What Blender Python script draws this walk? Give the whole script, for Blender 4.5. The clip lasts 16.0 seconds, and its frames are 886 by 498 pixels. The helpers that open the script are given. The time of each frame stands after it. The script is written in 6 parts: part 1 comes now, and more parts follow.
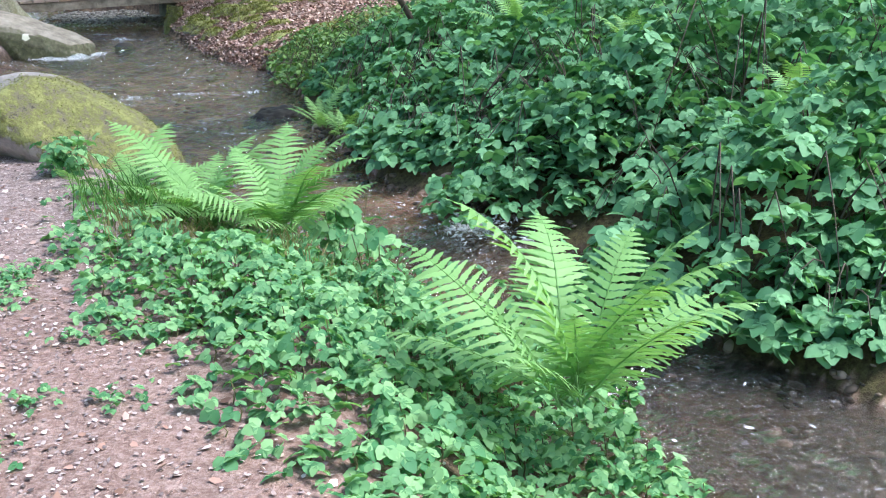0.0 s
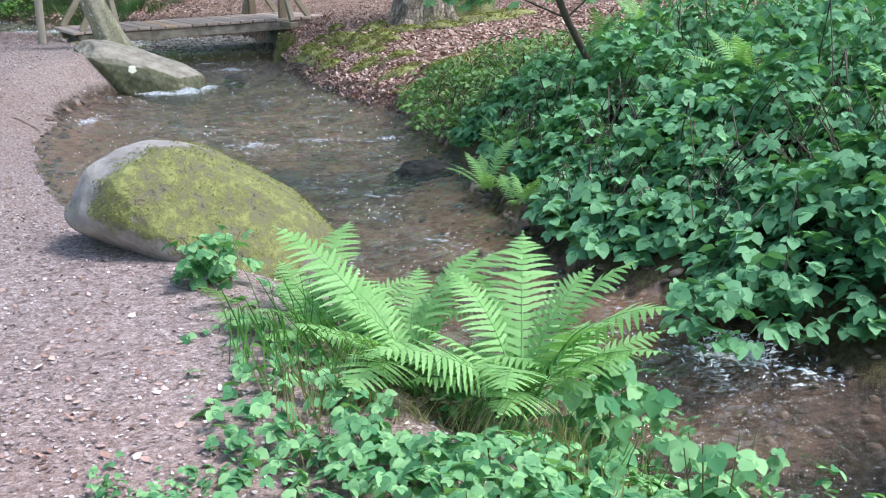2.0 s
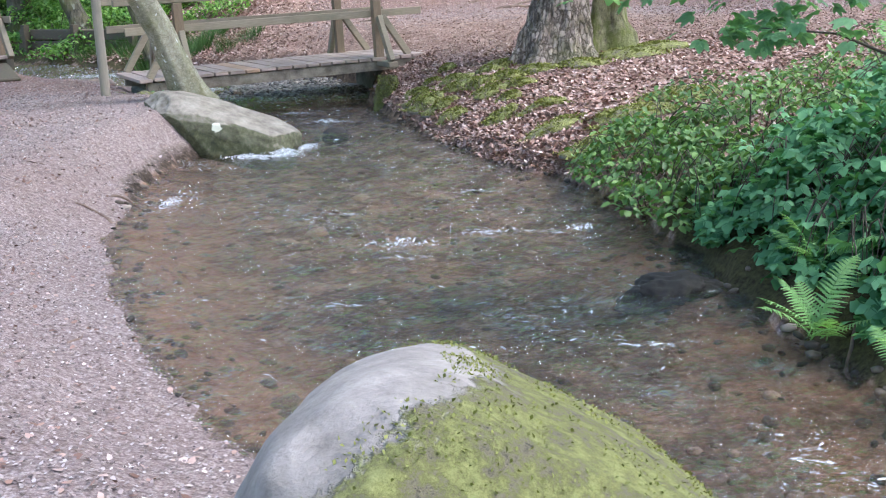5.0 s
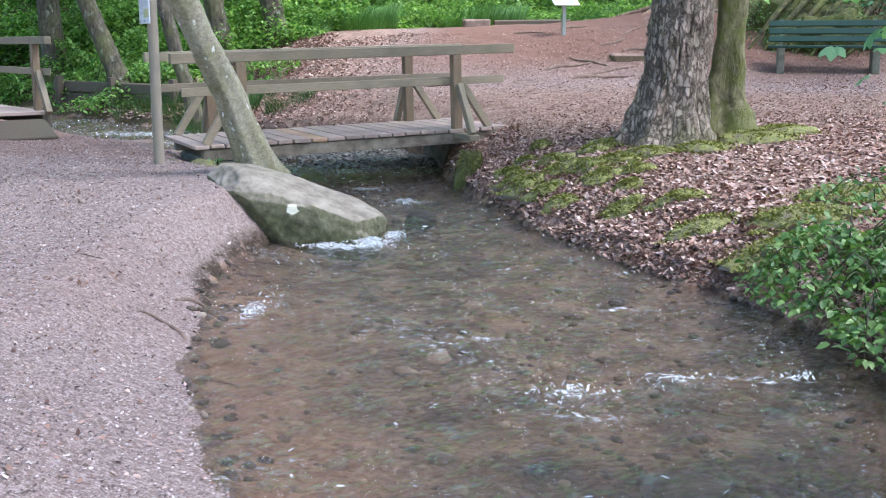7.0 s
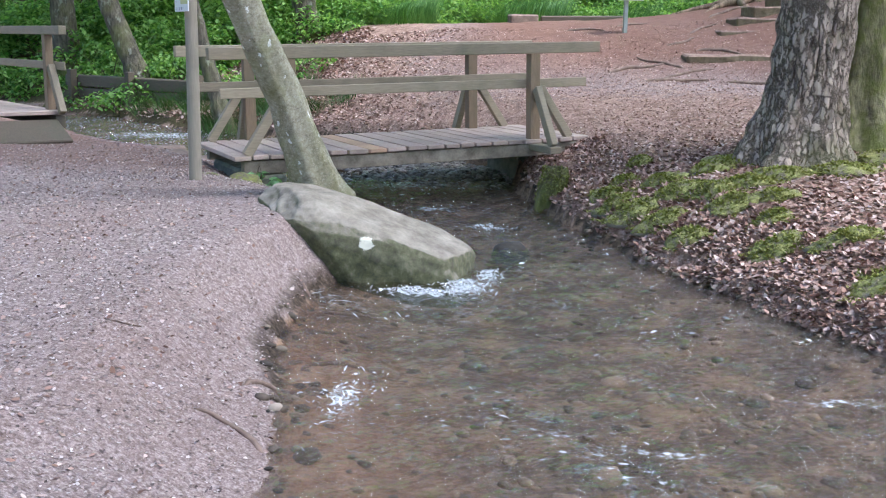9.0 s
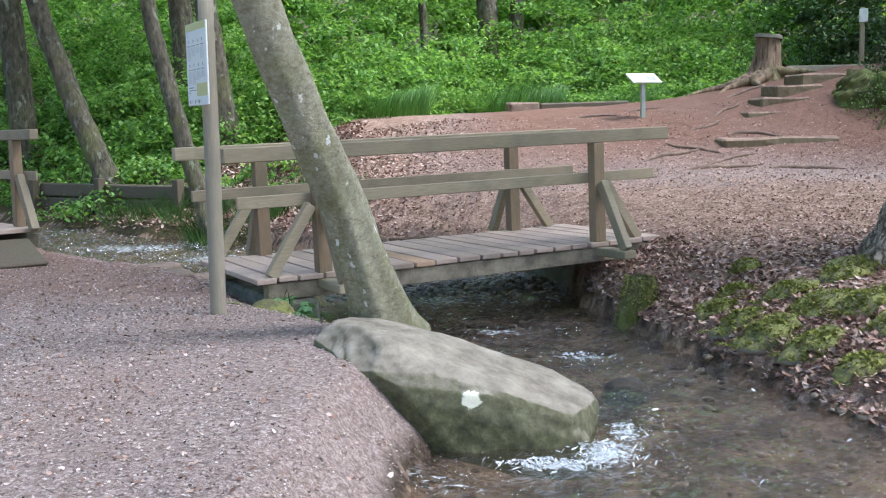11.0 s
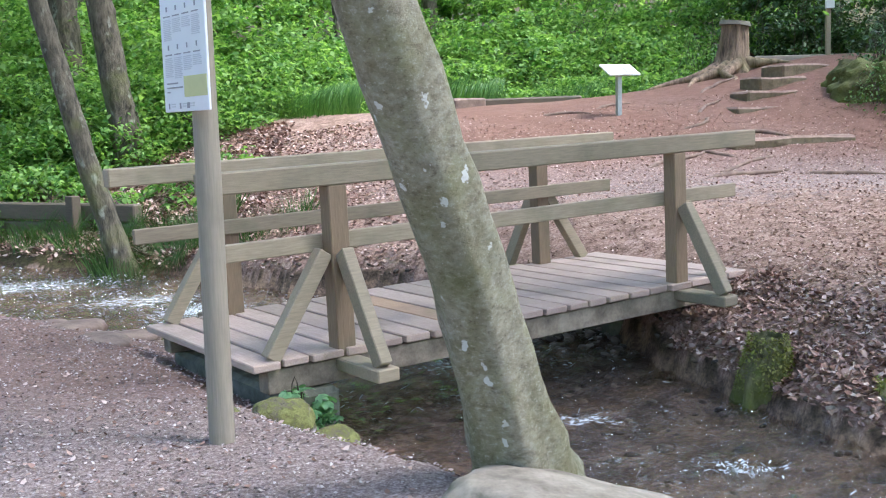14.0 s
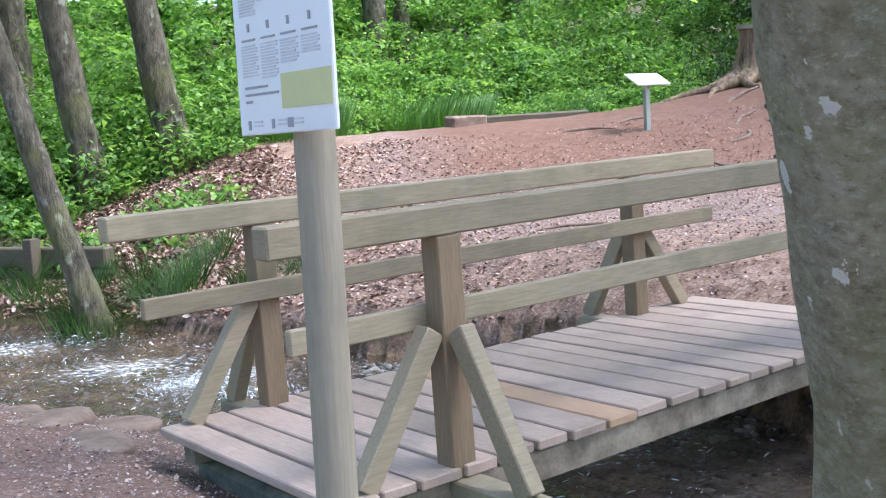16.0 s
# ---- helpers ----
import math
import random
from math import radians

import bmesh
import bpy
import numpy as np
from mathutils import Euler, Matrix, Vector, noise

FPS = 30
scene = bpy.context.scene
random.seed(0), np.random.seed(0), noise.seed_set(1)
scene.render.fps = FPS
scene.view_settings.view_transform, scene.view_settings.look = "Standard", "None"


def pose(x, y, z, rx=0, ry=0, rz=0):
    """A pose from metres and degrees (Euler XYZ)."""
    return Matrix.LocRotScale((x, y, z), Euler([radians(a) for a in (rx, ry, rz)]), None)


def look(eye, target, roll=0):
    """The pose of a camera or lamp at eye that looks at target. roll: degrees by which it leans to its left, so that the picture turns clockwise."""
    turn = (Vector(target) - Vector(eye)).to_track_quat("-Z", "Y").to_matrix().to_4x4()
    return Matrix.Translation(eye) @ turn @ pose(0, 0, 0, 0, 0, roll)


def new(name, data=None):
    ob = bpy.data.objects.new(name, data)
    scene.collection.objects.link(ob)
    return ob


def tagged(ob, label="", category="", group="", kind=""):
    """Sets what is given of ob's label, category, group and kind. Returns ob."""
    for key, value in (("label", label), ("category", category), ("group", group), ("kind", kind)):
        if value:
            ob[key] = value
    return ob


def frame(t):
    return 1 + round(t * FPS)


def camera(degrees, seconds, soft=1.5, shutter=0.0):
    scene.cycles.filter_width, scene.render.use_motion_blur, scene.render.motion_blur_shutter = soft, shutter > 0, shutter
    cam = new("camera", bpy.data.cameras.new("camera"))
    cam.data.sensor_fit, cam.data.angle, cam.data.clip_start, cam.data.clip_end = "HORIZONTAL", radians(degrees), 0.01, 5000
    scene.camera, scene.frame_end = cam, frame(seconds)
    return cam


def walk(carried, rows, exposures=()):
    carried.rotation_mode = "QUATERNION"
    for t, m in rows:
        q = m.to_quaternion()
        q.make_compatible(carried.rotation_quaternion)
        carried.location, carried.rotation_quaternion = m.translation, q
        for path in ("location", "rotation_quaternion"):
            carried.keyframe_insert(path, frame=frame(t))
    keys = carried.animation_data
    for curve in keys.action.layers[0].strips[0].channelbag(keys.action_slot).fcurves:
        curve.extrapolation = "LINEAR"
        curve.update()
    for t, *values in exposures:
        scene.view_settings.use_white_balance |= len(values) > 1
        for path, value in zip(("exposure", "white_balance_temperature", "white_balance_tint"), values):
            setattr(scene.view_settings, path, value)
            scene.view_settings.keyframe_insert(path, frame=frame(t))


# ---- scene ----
cam = camera(45.2, 16.0, 1.1)
PATH = [
    (0, (-0.011, 0.336, 1.321), (-0.005, 2.254, 0.753), -0.4),
    (0.5, (-0.278, 0.689, 1.327), (-0.263, 2.609, 0.765), -0.2),
    (1, (-0.434, 1.093, 1.342), (-0.406, 3.012, 0.78), -0.6),
    (1.5, (-0.629, 1.47, 1.366), (-0.69, 3.393, 0.819), 0.3),
    (2, (-0.751, 1.896, 1.377), (-0.895, 3.817, 0.841), -0.7),
    (2.5, (-0.87, 2.364, 1.401), (-1.08, 4.294, 0.92), -0.7),
    (3, (-1.057, 2.825, 1.394), (-1.277, 4.756, 0.923), -0.7),
    (3.5, (-1.273, 3.301, 1.375), (-1.489, 5.232, 0.898), -0.8),
    (4, (-1.546, 3.657, 1.391), (-1.774, 5.587, 0.917), -2.0),
    (4.5, (-1.809, 4.112, 1.363), (-2.035, 6.04, 0.882), -2.2),
    (5, (-2.093, 4.545, 1.368), (-2.322, 6.471, 0.882), -2.1),
    (5.2, (-2.203, 4.713, 1.375), (-2.439, 6.641, 0.899), -2.1),
    (7.3, (-3.303, 6.334, 1.438), (-3.554, 8.283, 1.062), 0.2),
    (7.5, (-3.394, 6.501, 1.438), (-3.651, 8.448, 1.058), 0.3),
    (8, (-3.633, 6.9, 1.436), (-3.897, 8.844, 1.051), 2.0),
    (8.2, (-3.73, 7.08, 1.44), (-3.997, 9.024, 1.05), 2.1),
    (10.3, (-4.83, 9.026, 1.382), (-5.05, 10.983, 1.033), -2.3),
    (10.5, (-4.947, 9.198, 1.375), (-5.131, 11.166, 1.071), -1.4),
    (11, (-5.292, 9.582, 1.421), (-5.467, 11.562, 1.204), -1.1),
    (11.5, (-5.618, 10.007, 1.416), (-5.761, 11.99, 1.202), 0.0),
    (12, (-5.869, 10.435, 1.447), (-5.959, 12.421, 1.233), 0.2),
    (12.5, (-6.119, 10.873, 1.469), (-6.149, 12.861, 1.255), 0.3),
    (13, (-6.284, 11.299, 1.479), (-6.259, 13.287, 1.261), -1.0),
    (13.5, (-6.457, 11.749, 1.506), (-6.41, 13.736, 1.278), -1.4),
    (14, (-6.653, 12.147, 1.553), (-6.587, 14.132, 1.32), -1.7),
    (14.5, (-6.817, 12.637, 1.561), (-6.718, 14.62, 1.328), -3.8),
    (15, (-7.046, 13.066, 1.579), (-6.883, 15.047, 1.364), -2.6),
    (15.5, (-7.248, 13.526, 1.574), (-7.084, 15.509, 1.366), -3.1),
    (16, (-7.402, 13.998, 1.594), (-7.239, 15.982, 1.394), -3.1),
]
EXPOSURES = [(0.0, 1.83, 5800, 9), (2.5, 1.78, 5800, 9), (4.5, 1.88, 5700, 11), (8.0, 1.82, 5600, 12), (10.5, 1.72, 5750, 9), (11.5, 1.82, 5850, 8), (12.5, 1.92, 5800, 9), (16.0, 2.08, 5700, 12)]
walk(cam, [(t, look(eye, target, roll)) for t, eye, target, roll in PATH], EXPOSURES)

# ---- world and light: an overcast sky through a wood ----
world = bpy.data.worlds.new("sky")
scene.world = world
world.use_nodes = True
wn = world.node_tree
sky = wn.nodes.new("ShaderNodeTexSky")
sky.sky_type, sky.sun_disc = "NISHITA", False
sky.sun_elevation, sky.sun_rotation = radians(56), radians(104)
sky.air_density, sky.dust_density = 1.0, 3.0
wn.nodes["Background"].inputs["Strength"].default_value = 0.135
wn.links.new(sky.outputs[0], wn.nodes["Background"].inputs["Color"])
sun_data = bpy.data.lights.new("sun", "SUN")
sun_data.energy, sun_data.angle, sun_data.color = 1.75, radians(20), (1.0, 0.96, 0.9)
sun = new("sun", sun_data)
sun.matrix_world = look((15.3, -3.8, 24), (0, 0, 0))

RNG = np.random.default_rng(7)


# ---- mesh helpers ----
def link_mesh(name, me, material, parent=None, label=""):
    ob = new(name, me)
    if material is not None and not me.materials:
        me.materials.append(material)
    if parent is not None:
        ob.parent = parent
    if label:
        ob["label"] = label
    return ob


def part(name, bm, material, parent=None, label="", smooth=False):
    """Links a bmesh as one mesh object under a thing or a part."""
    me = bpy.data.meshes.new(name)
    bm.to_mesh(me)
    bm.free()
    if smooth:
        me.shade_smooth()
    return link_mesh(name, me, material, parent, label)


def thing(name, x, y, z, label, category, group="", rz=0.0):
    ob = new(name)
    ob.matrix_world = pose(x, y, z, 0, 0, rz)
    ob.empty_display_size = 0.1
    return tagged(ob, label, category, group)


def array_mesh(name, verts, quads=None, tris=None, smooth=False):
    """A mesh from numpy arrays of corners, quads and triangles."""
    me = bpy.data.meshes.new(name)
    loops, sizes = [], []
    if quads is not None and len(quads):
        loops.append(np.asarray(quads).reshape(-1)); sizes.append(np.full(len(quads), 4))
    if tris is not None and len(tris):
        loops.append(np.asarray(tris).reshape(-1)); sizes.append(np.full(len(tris), 3))
    loops, sizes = np.concatenate(loops).astype(np.int32), np.concatenate(sizes).astype(np.int32)
    me.vertices.add(len(verts)); me.loops.add(len(loops)); me.polygons.add(len(sizes))
    me.vertices.foreach_set("co", np.asarray(verts, np.float32).reshape(-1))
    me.loops.foreach_set("vertex_index", loops)
    me.polygons.foreach_set("loop_start", np.concatenate([[0], np.cumsum(sizes)[:-1]]).astype(np.int32))
    me.update(calc_edges=True)
    if smooth:
        me.shade_smooth()
    return me


def strew(proto, faces, places, turns, sizes):
    """Corners and faces of many copies of one small shape: places (n,3), turns (n,3,3), sizes (n,)."""
    k, n = len(proto), len(places)
    v = np.einsum("nij,kj->nki", turns, proto) * np.asarray(sizes)[:, None, None] + places[:, None, :]
    f = (np.asarray(faces)[None] + (np.arange(n) * k)[:, None, None]).reshape(-1, len(faces[0]))
    return v.reshape(-1, 3), f


def turns_of(yaw, tilt, roll):
    """Rotation matrices Rz(yaw) Rx(tilt) Ry(roll)."""
    n = len(yaw)
    cz, sz, cx, sx, cy, sy = np.cos(yaw), np.sin(yaw), np.cos(tilt), np.sin(tilt), np.cos(roll), np.sin(roll)
    o, z = np.ones(n), np.zeros(n)
    rz = np.stack([cz, -sz, z, sz, cz, z, z, z, o], -1).reshape(n, 3, 3)
    rx = np.stack([o, z, z, z, cx, -sx, z, sx, cx], -1).reshape(n, 3, 3)
    ry = np.stack([cy, z, sy, z, o, z, -sy, z, cy], -1).reshape(n, 3, 3)
    return rz @ rx @ ry


def box_bm(x0, y0, z0, x1, y1, z1, bevel=0.006):
    bm = bmesh.new()
    bmesh.ops.create_cube(bm, size=1.0)
    for v in bm.verts:
        v.co = Vector(((x0 + x1) / 2 + v.co.x * (x1 - x0), (y0 + y1) / 2 + v.co.y * (y1 - y0), (z0 + z1) / 2 + v.co.z * (z1 - z0)))
    if bevel:
        bmesh.ops.bevel(bm, geom=bm.edges[:], offset=bevel, segments=1, affect="EDGES")
    return bm


def beam_bm(a, b, width, height, bevel=0.006, up=(0, 0, 1)):
    """A squared timber from a to b."""
    a, b = Vector(a), Vector(b)
    bm = box_bm(0, -width / 2, -height / 2, (b - a).length, width / 2, height / 2, bevel)
    x = (b - a).normalized()
    y = Vector(up).cross(x)
    y = y.normalized() if y.length > 0.01 else Vector((0, 1, 0))
    z = x.cross(y)
    m = Matrix((x, y, z)).transposed().to_4x4()
    m.translation = a
    bmesh.ops.transform(bm, matrix=m, verts=bm.verts)
    return bm


def tube_arrays(points, radii, sides=10, rough=0.0, freq=3.0, flute=0.0, lobes=5, ridge=0.0):
    """Corners and quads of a tapered, uneven tube along points."""
    P = [Vector(p) for p in points]
    verts = []
    side = None
    for i, p in enumerate(P):
        d = (P[min(i + 1, len(P) - 1)] - P[max(i - 1, 0)]).normalized()
        if side is None:
            side = d.orthogonal().normalized()
        side = (side - d * side.dot(d)).normalized()
        other = d.cross(side)
        for k in range(sides):
            a = 2 * math.pi * k / sides
            w = side * math.cos(a) + other * math.sin(a)
            r = radii[i]
            if rough:
                r *= 1 + rough * noise.noise((p + w * radii[i]) * freq)
            if flute:
                r *= 1 + flute * max(0.0, 1 - i / (0.35 * len(P))) * math.cos(lobes * a + 0.7)
            if ridge:
                e = abs(noise.noise(Vector((math.cos(a) * 5, math.sin(a) * 5, p.z * 1.6)))) + 0.5 * abs(noise.noise(Vector((math.cos(a) * 11, math.sin(a) * 11, p.z * 3.5 + 7))))
                r += ridge * (min(e, 0.28) / 0.28 - 1.0)
            verts.append(p + w * r)
    quads = [(i * sides + k, i * sides + (k + 1) % sides, (i + 1) * sides + (k + 1) % sides, (i + 1) * sides + k)
             for i in range(len(P) - 1) for k in range(sides)]
    return np.array(verts), np.array(quads)


def join_arrays(items):
    vs, qs, n = [], [], 0
    for v, q in items:
        vs.append(v); qs.append(q + n); n += len(v)
    return np.concatenate(vs), np.concatenate(qs)


def tube(name, points, radii, material, parent=None, sides=10, rough=0.0, freq=3.0, flute=0.0, label="", lobes=5):
    v, q = tube_arrays(points, radii, sides, rough, freq, flute, lobes)
    n = len(v)
    caps = [tuple(range(n - sides, n))] if sides == 4 else None
    me = array_mesh(name, v, np.concatenate([q, np.array(caps)]) if caps else q, smooth=True)
    return link_mesh(name, me, material, parent, label)


# ---- materials ----
def mat(name):
    m = bpy.data.materials.new(name)
    m.use_nodes = True
    return m, m.node_tree.nodes, m.node_tree.links, m.node_tree.nodes["Principled BSDF"]


def ramp(nodes, stops):
    r = nodes.new("ShaderNodeValToRGB")
    while len(r.color_ramp.elements) < len(stops):
        r.color_ramp.elements.new(0.5)
    for e, (p, c) in zip(r.color_ramp.elements, stops):
        e.position, e.color = p, (*c, 1) if len(c) == 3 else c
    return r


def grain(nodes, links, scale, detail=4.0, stretch=None, rough=0.6, source="Object"):
    t = nodes.new("ShaderNodeTexCoord")
    n = nodes.new("ShaderNodeTexNoise")
    n.inputs["Scale"].default_value, n.inputs["Detail"].default_value, n.inputs["Roughness"].default_value = scale, detail, rough
    out = t.outputs[source]
    if stretch:
        mp = nodes.new("ShaderNodeMapping")
        mp.inputs["Scale"].default_value = stretch
        links.new(out, mp.inputs[0])
        out = mp.outputs[0]
    links.new(out, n.inputs["Vector"])
    return n


def mixed(nodes, links, fac, a, b, blend="MIX"):
    m = nodes.new("ShaderNodeMix")
    m.data_type, m.blend_type = "RGBA", blend
    for sock, val in ((m.inputs[0], fac), (m.inputs[6], a), (m.inputs[7], b)):
        if isinstance(val, (int, float)):
            sock.default_value = val
        elif isinstance(val, tuple):
            sock.default_value = (*val, 1)
        else:
            links.new(val, sock)
    return m.outputs[2]


def maths(nodes, links, op, a, b=0.0, clamp=False):
    m = nodes.new("ShaderNodeMath")
    m.operation, m.use_clamp = op, clamp
    for sock, val in ((m.inputs[0], a), (m.inputs[1], b)):
        if isinstance(val, (int, float)):
            sock.default_value = val
        else:
            links.new(val, sock)
    return m.outputs[0]


def bumped(nodes, links, bsdf, height, strength=0.4, distance=0.01):
    b = nodes.new("ShaderNodeBump")
    b.inputs["Strength"].default_value, b.inputs["Distance"].default_value = strength, distance
    links.new(height, b.inputs["Height"])
    links.new(b.outputs[0], bsdf.inputs["Normal"])


def leaf_material(name, dark, light, sheen=0.4, through_light=0.35, rough=0.45):
    m, n, l, b = mat(name)
    g = n.new("ShaderNodeNewGeometry")
    r = ramp(n, [(0.0, dark), (0.55, tuple((p + q) / 2 for p, q in zip(dark, light))), (1.0, light)])
    l.new(g.outputs["Random Per Island"], r.inputs[0])
    big = grain(n, l, 0.9, 2)
    col = mixed(n, l, maths(n, l, "MULTIPLY", big.outputs[0], 0.35), r.outputs[0], tuple(0.45 * c for c in dark), "MIX")
    l.new(col, b.inputs["Base Color"])
    b.inputs["Roughness"].default_value = rough
    b.inputs["Specular IOR Level"].default_value = sheen
    t = n.new("ShaderNodeBsdfTranslucent")
    l.new(mixed(n, l, 1.0, col, (1.1, 1.15, 0.5), "MULTIPLY"), t.inputs[0])
    mx = n.new("ShaderNodeMixShader")
    mx.inputs[0].default_value = through_light
    l.new(b.outputs[0], mx.inputs[1]); l.new(t.outputs[0], mx.inputs[2])
    l.new(mx.outputs[0], n["Material Output"].inputs[0])
    return m


def wood_material(name, dark, light, along=(1, 11, 11), rough=0.75, stain=(0.10, 0.11, 0.07)):
    m, n, l, b = mat(name)
    info = n.new("ShaderNodeObjectInfo")
    g = grain(n, l, 9, 8, along)
    r = ramp(n, [(0.12, dark), (0.88, light)])
    l.new(g.outputs[0], r.inputs[0])
    s = grain(n, l, 2.2, 5)
    sr = ramp(n, [(0.5, (0, 0, 0)), (0.75, (1, 1, 1))])
    l.new(s.outputs[0], sr.inputs[0])
    col = mixed(n, l, maths(n, l, "MULTIPLY", sr.outputs[0], 0.55), r.outputs[0], stain)
    hsv = n.new("ShaderNodeHueSaturation")
    l.new(maths(n, l, "ADD", maths(n, l, "MULTIPLY", info.outputs["Random"], 0.35), 0.82), hsv.inputs["Value"])
    l.new(col, hsv.inputs["Color"])
    l.new(hsv.outputs[0], b.inputs["Base Color"])
    b.inputs["Roughness"].default_value = rough
    bumped(n, l, b, g.outputs[0], 0.3, 0.005)
    return m


def bark_material(name, dark, light, scale=9, along=(1, 1, 0.25), patch=None, patch_at=(0.62, 0.68), moss=0.0, depth=0.02, spots=False, plates=0.0):
    m, n, l, b = mat(name)
    g = grain(n, l, scale, 8, along, 0.65)
    r = ramp(n, [(0.32, dark), (0.65, light)])
    l.new(g.outputs[0], r.inputs[0])
    col = r.outputs[0]
    if patch:
        p = grain(n, l, 7, 5, (1, 1, 0.6), 0.6)
        pr = ramp(n, [(patch_at[0], (0, 0, 0)), (patch_at[1], (1, 1, 1))])
        l.new(p.outputs[0], pr.inputs[0])
        col = mixed(n, l, pr.outputs[0], col, patch)
    if spots:
        at = n.new("ShaderNodeTexCoord")
        mp = n.new("ShaderNodeMapping")
        mp.inputs["Scale"].default_value = (1, 1, 0.55)
        l.new(at.outputs["Object"], mp.inputs[0])
        vo = n.new("ShaderNodeTexVoronoi")
        vo.inputs["Scale"].default_value = 15
        l.new(mixed(n, l, 0.035, mp.outputs[0], grain(n, l, 38, 4).outputs["Color"], "ADD"), vo.inputs["Vector"])
        cell = n.new("ShaderNodeSeparateXYZ")
        l.new(vo.outputs["Color"], cell.inputs[0])
        wob = grain(n, l, 60, 5, None, 0.7)
        reach = maths(n, l, "MULTIPLY", maths(n, l, "MAXIMUM", maths(n, l, "SUBTRACT", cell.outputs[0], 0.58), 0.0), 0.62)
        d = maths(n, l, "ADD", vo.outputs["Distance"], maths(n, l, "MULTIPLY", wob.outputs[0], 0.30))
        d = maths(n, l, "SUBTRACT", d, reach)
        # grey crusts of lichen under the white spots
        crust = ramp(n, [(0.50, (0, 0, 0)), (0.60, (1, 1, 1))])
        l.new(grain(n, l, 24, 9, (1, 1, 1.6), 0.75).outputs[0], crust.inputs[0])
        col = mixed(n, l, maths(n, l, "MULTIPLY", crust.outputs[0], 0.55), col, (0.47, 0.46, 0.38))
        olive = ramp(n, [(0.46, (0, 0, 0)), (0.64, (1, 1, 1))])
        l.new(grain(n, l, 4.5, 6, (1, 1, 0.5), 0.65).outputs[0], olive.inputs[0])
        col = mixed(n, l, maths(n, l, "MULTIPLY", olive.outputs[0], 0.6), col, (0.20, 0.19, 0.075))
        flake = grain(n, l, 46, 10, (1, 1, 1.3), 0.85)
        pale = ramp(n, [(0.54, (0, 0, 0)), (0.60, (1, 1, 1))])
        l.new(flake.outputs[0], pale.inputs[0])
        col = mixed(n, l, maths(n, l, "MULTIPLY", pale.outputs[0], 0.75), col, (0.60, 0.585, 0.48))
        pit = ramp(n, [(0.38, (1, 1, 1)), (0.45, (0, 0, 0))])
        l.new(flake.outputs[0], pit.inputs[0])
        col = mixed(n, l, maths(n, l, "MULTIPLY", pit.outputs[0], 0.75), col, (0.11, 0.088, 0.055))
        sr = ramp(n, [(0.165, (1, 1, 1)), (0.185, (0, 0, 0))])
        l.new(d, sr.inputs[0])
        col = mixed(n, l, sr.outputs[0], col, (0.82, 0.83, 0.80))
        streak = grain(n, l, 9, 7, (1, 1, 0.28), 0.75)
        st = ramp(n, [(0.665, (0, 0, 0)), (0.69, (1, 1, 1))])
        l.new(streak.outputs[0], st.inputs[0])
        col = mixed(n, l, st.outputs[0], col, (0.66, 0.67, 0.62))
        ck = grain(n, l, 17, 10, (1, 1, 1.9), 0.8)
        cr = ramp(n, [(0.36, (1, 1, 1)), (0.46, (0, 0, 0))])
        l.new(ck.outputs[0], cr.inputs[0])
        col = mixed(n, l, maths(n, l, "MULTIPLY", cr.outputs[0], 0.5), col, (0.10, 0.078, 0.05))
        g = flake
    if plates:
        at = n.new("ShaderNodeTexCoord")
        mp = n.new("ShaderNodeMapping")
        mp.inputs["Scale"].default_value = (1, 1, 0.30)
        l.new(mixed(n, l, 0.13, at.outputs["Object"], grain(n, l, 14, 5, None, 0.7).outputs["Color"], "ADD"), mp.inputs[0])
        vo = n.new("ShaderNodeTexVoronoi")
        vo.feature = "DISTANCE_TO_EDGE"
        vo.inputs["Scale"].default_value = plates
        l.new(mp.outputs[0], vo.inputs["Vector"])
        pr = ramp(n, [(0.0, (0, 0, 0)), (0.16, (1, 1, 1))])
        l.new(vo.outputs["Distance"], pr.inputs[0])
        col = mixed(n, l, pr.outputs[0], (0.13, 0.098, 0.078), col)
        g = mixed(n, l, 0.3, pr.outputs[0], g.outputs[0])
    else:
        g = g.outputs[0]
    if moss:
        q = grain(n, l, 1.6, 4)
        at = n.new("ShaderNodeTexCoord")
        sp = n.new("ShaderNodeSeparateXYZ")
        l.new(at.outputs["Object"], sp.inputs[0])
        low = maths(n, l, "MULTIPLY", sp.outputs[2], -0.09)
        qr = ramp(n, [(0.5 - moss * 0.2, (0, 0, 0)), (0.62, (1, 1, 1))])
        l.new(maths(n, l, "ADD", q.outputs[0], low), qr.inputs[0])
        col = mixed(n, l, maths(n, l, "MULTIPLY", qr.outputs[0], min(1.0, moss)), col, (0.13, 0.15, 0.03))
    l.new(col, b.inputs["Base Color"])
    b.inputs["Roughness"].default_value = 0.85
    bumped(n, l, b, g, 0.8, depth)
    return m


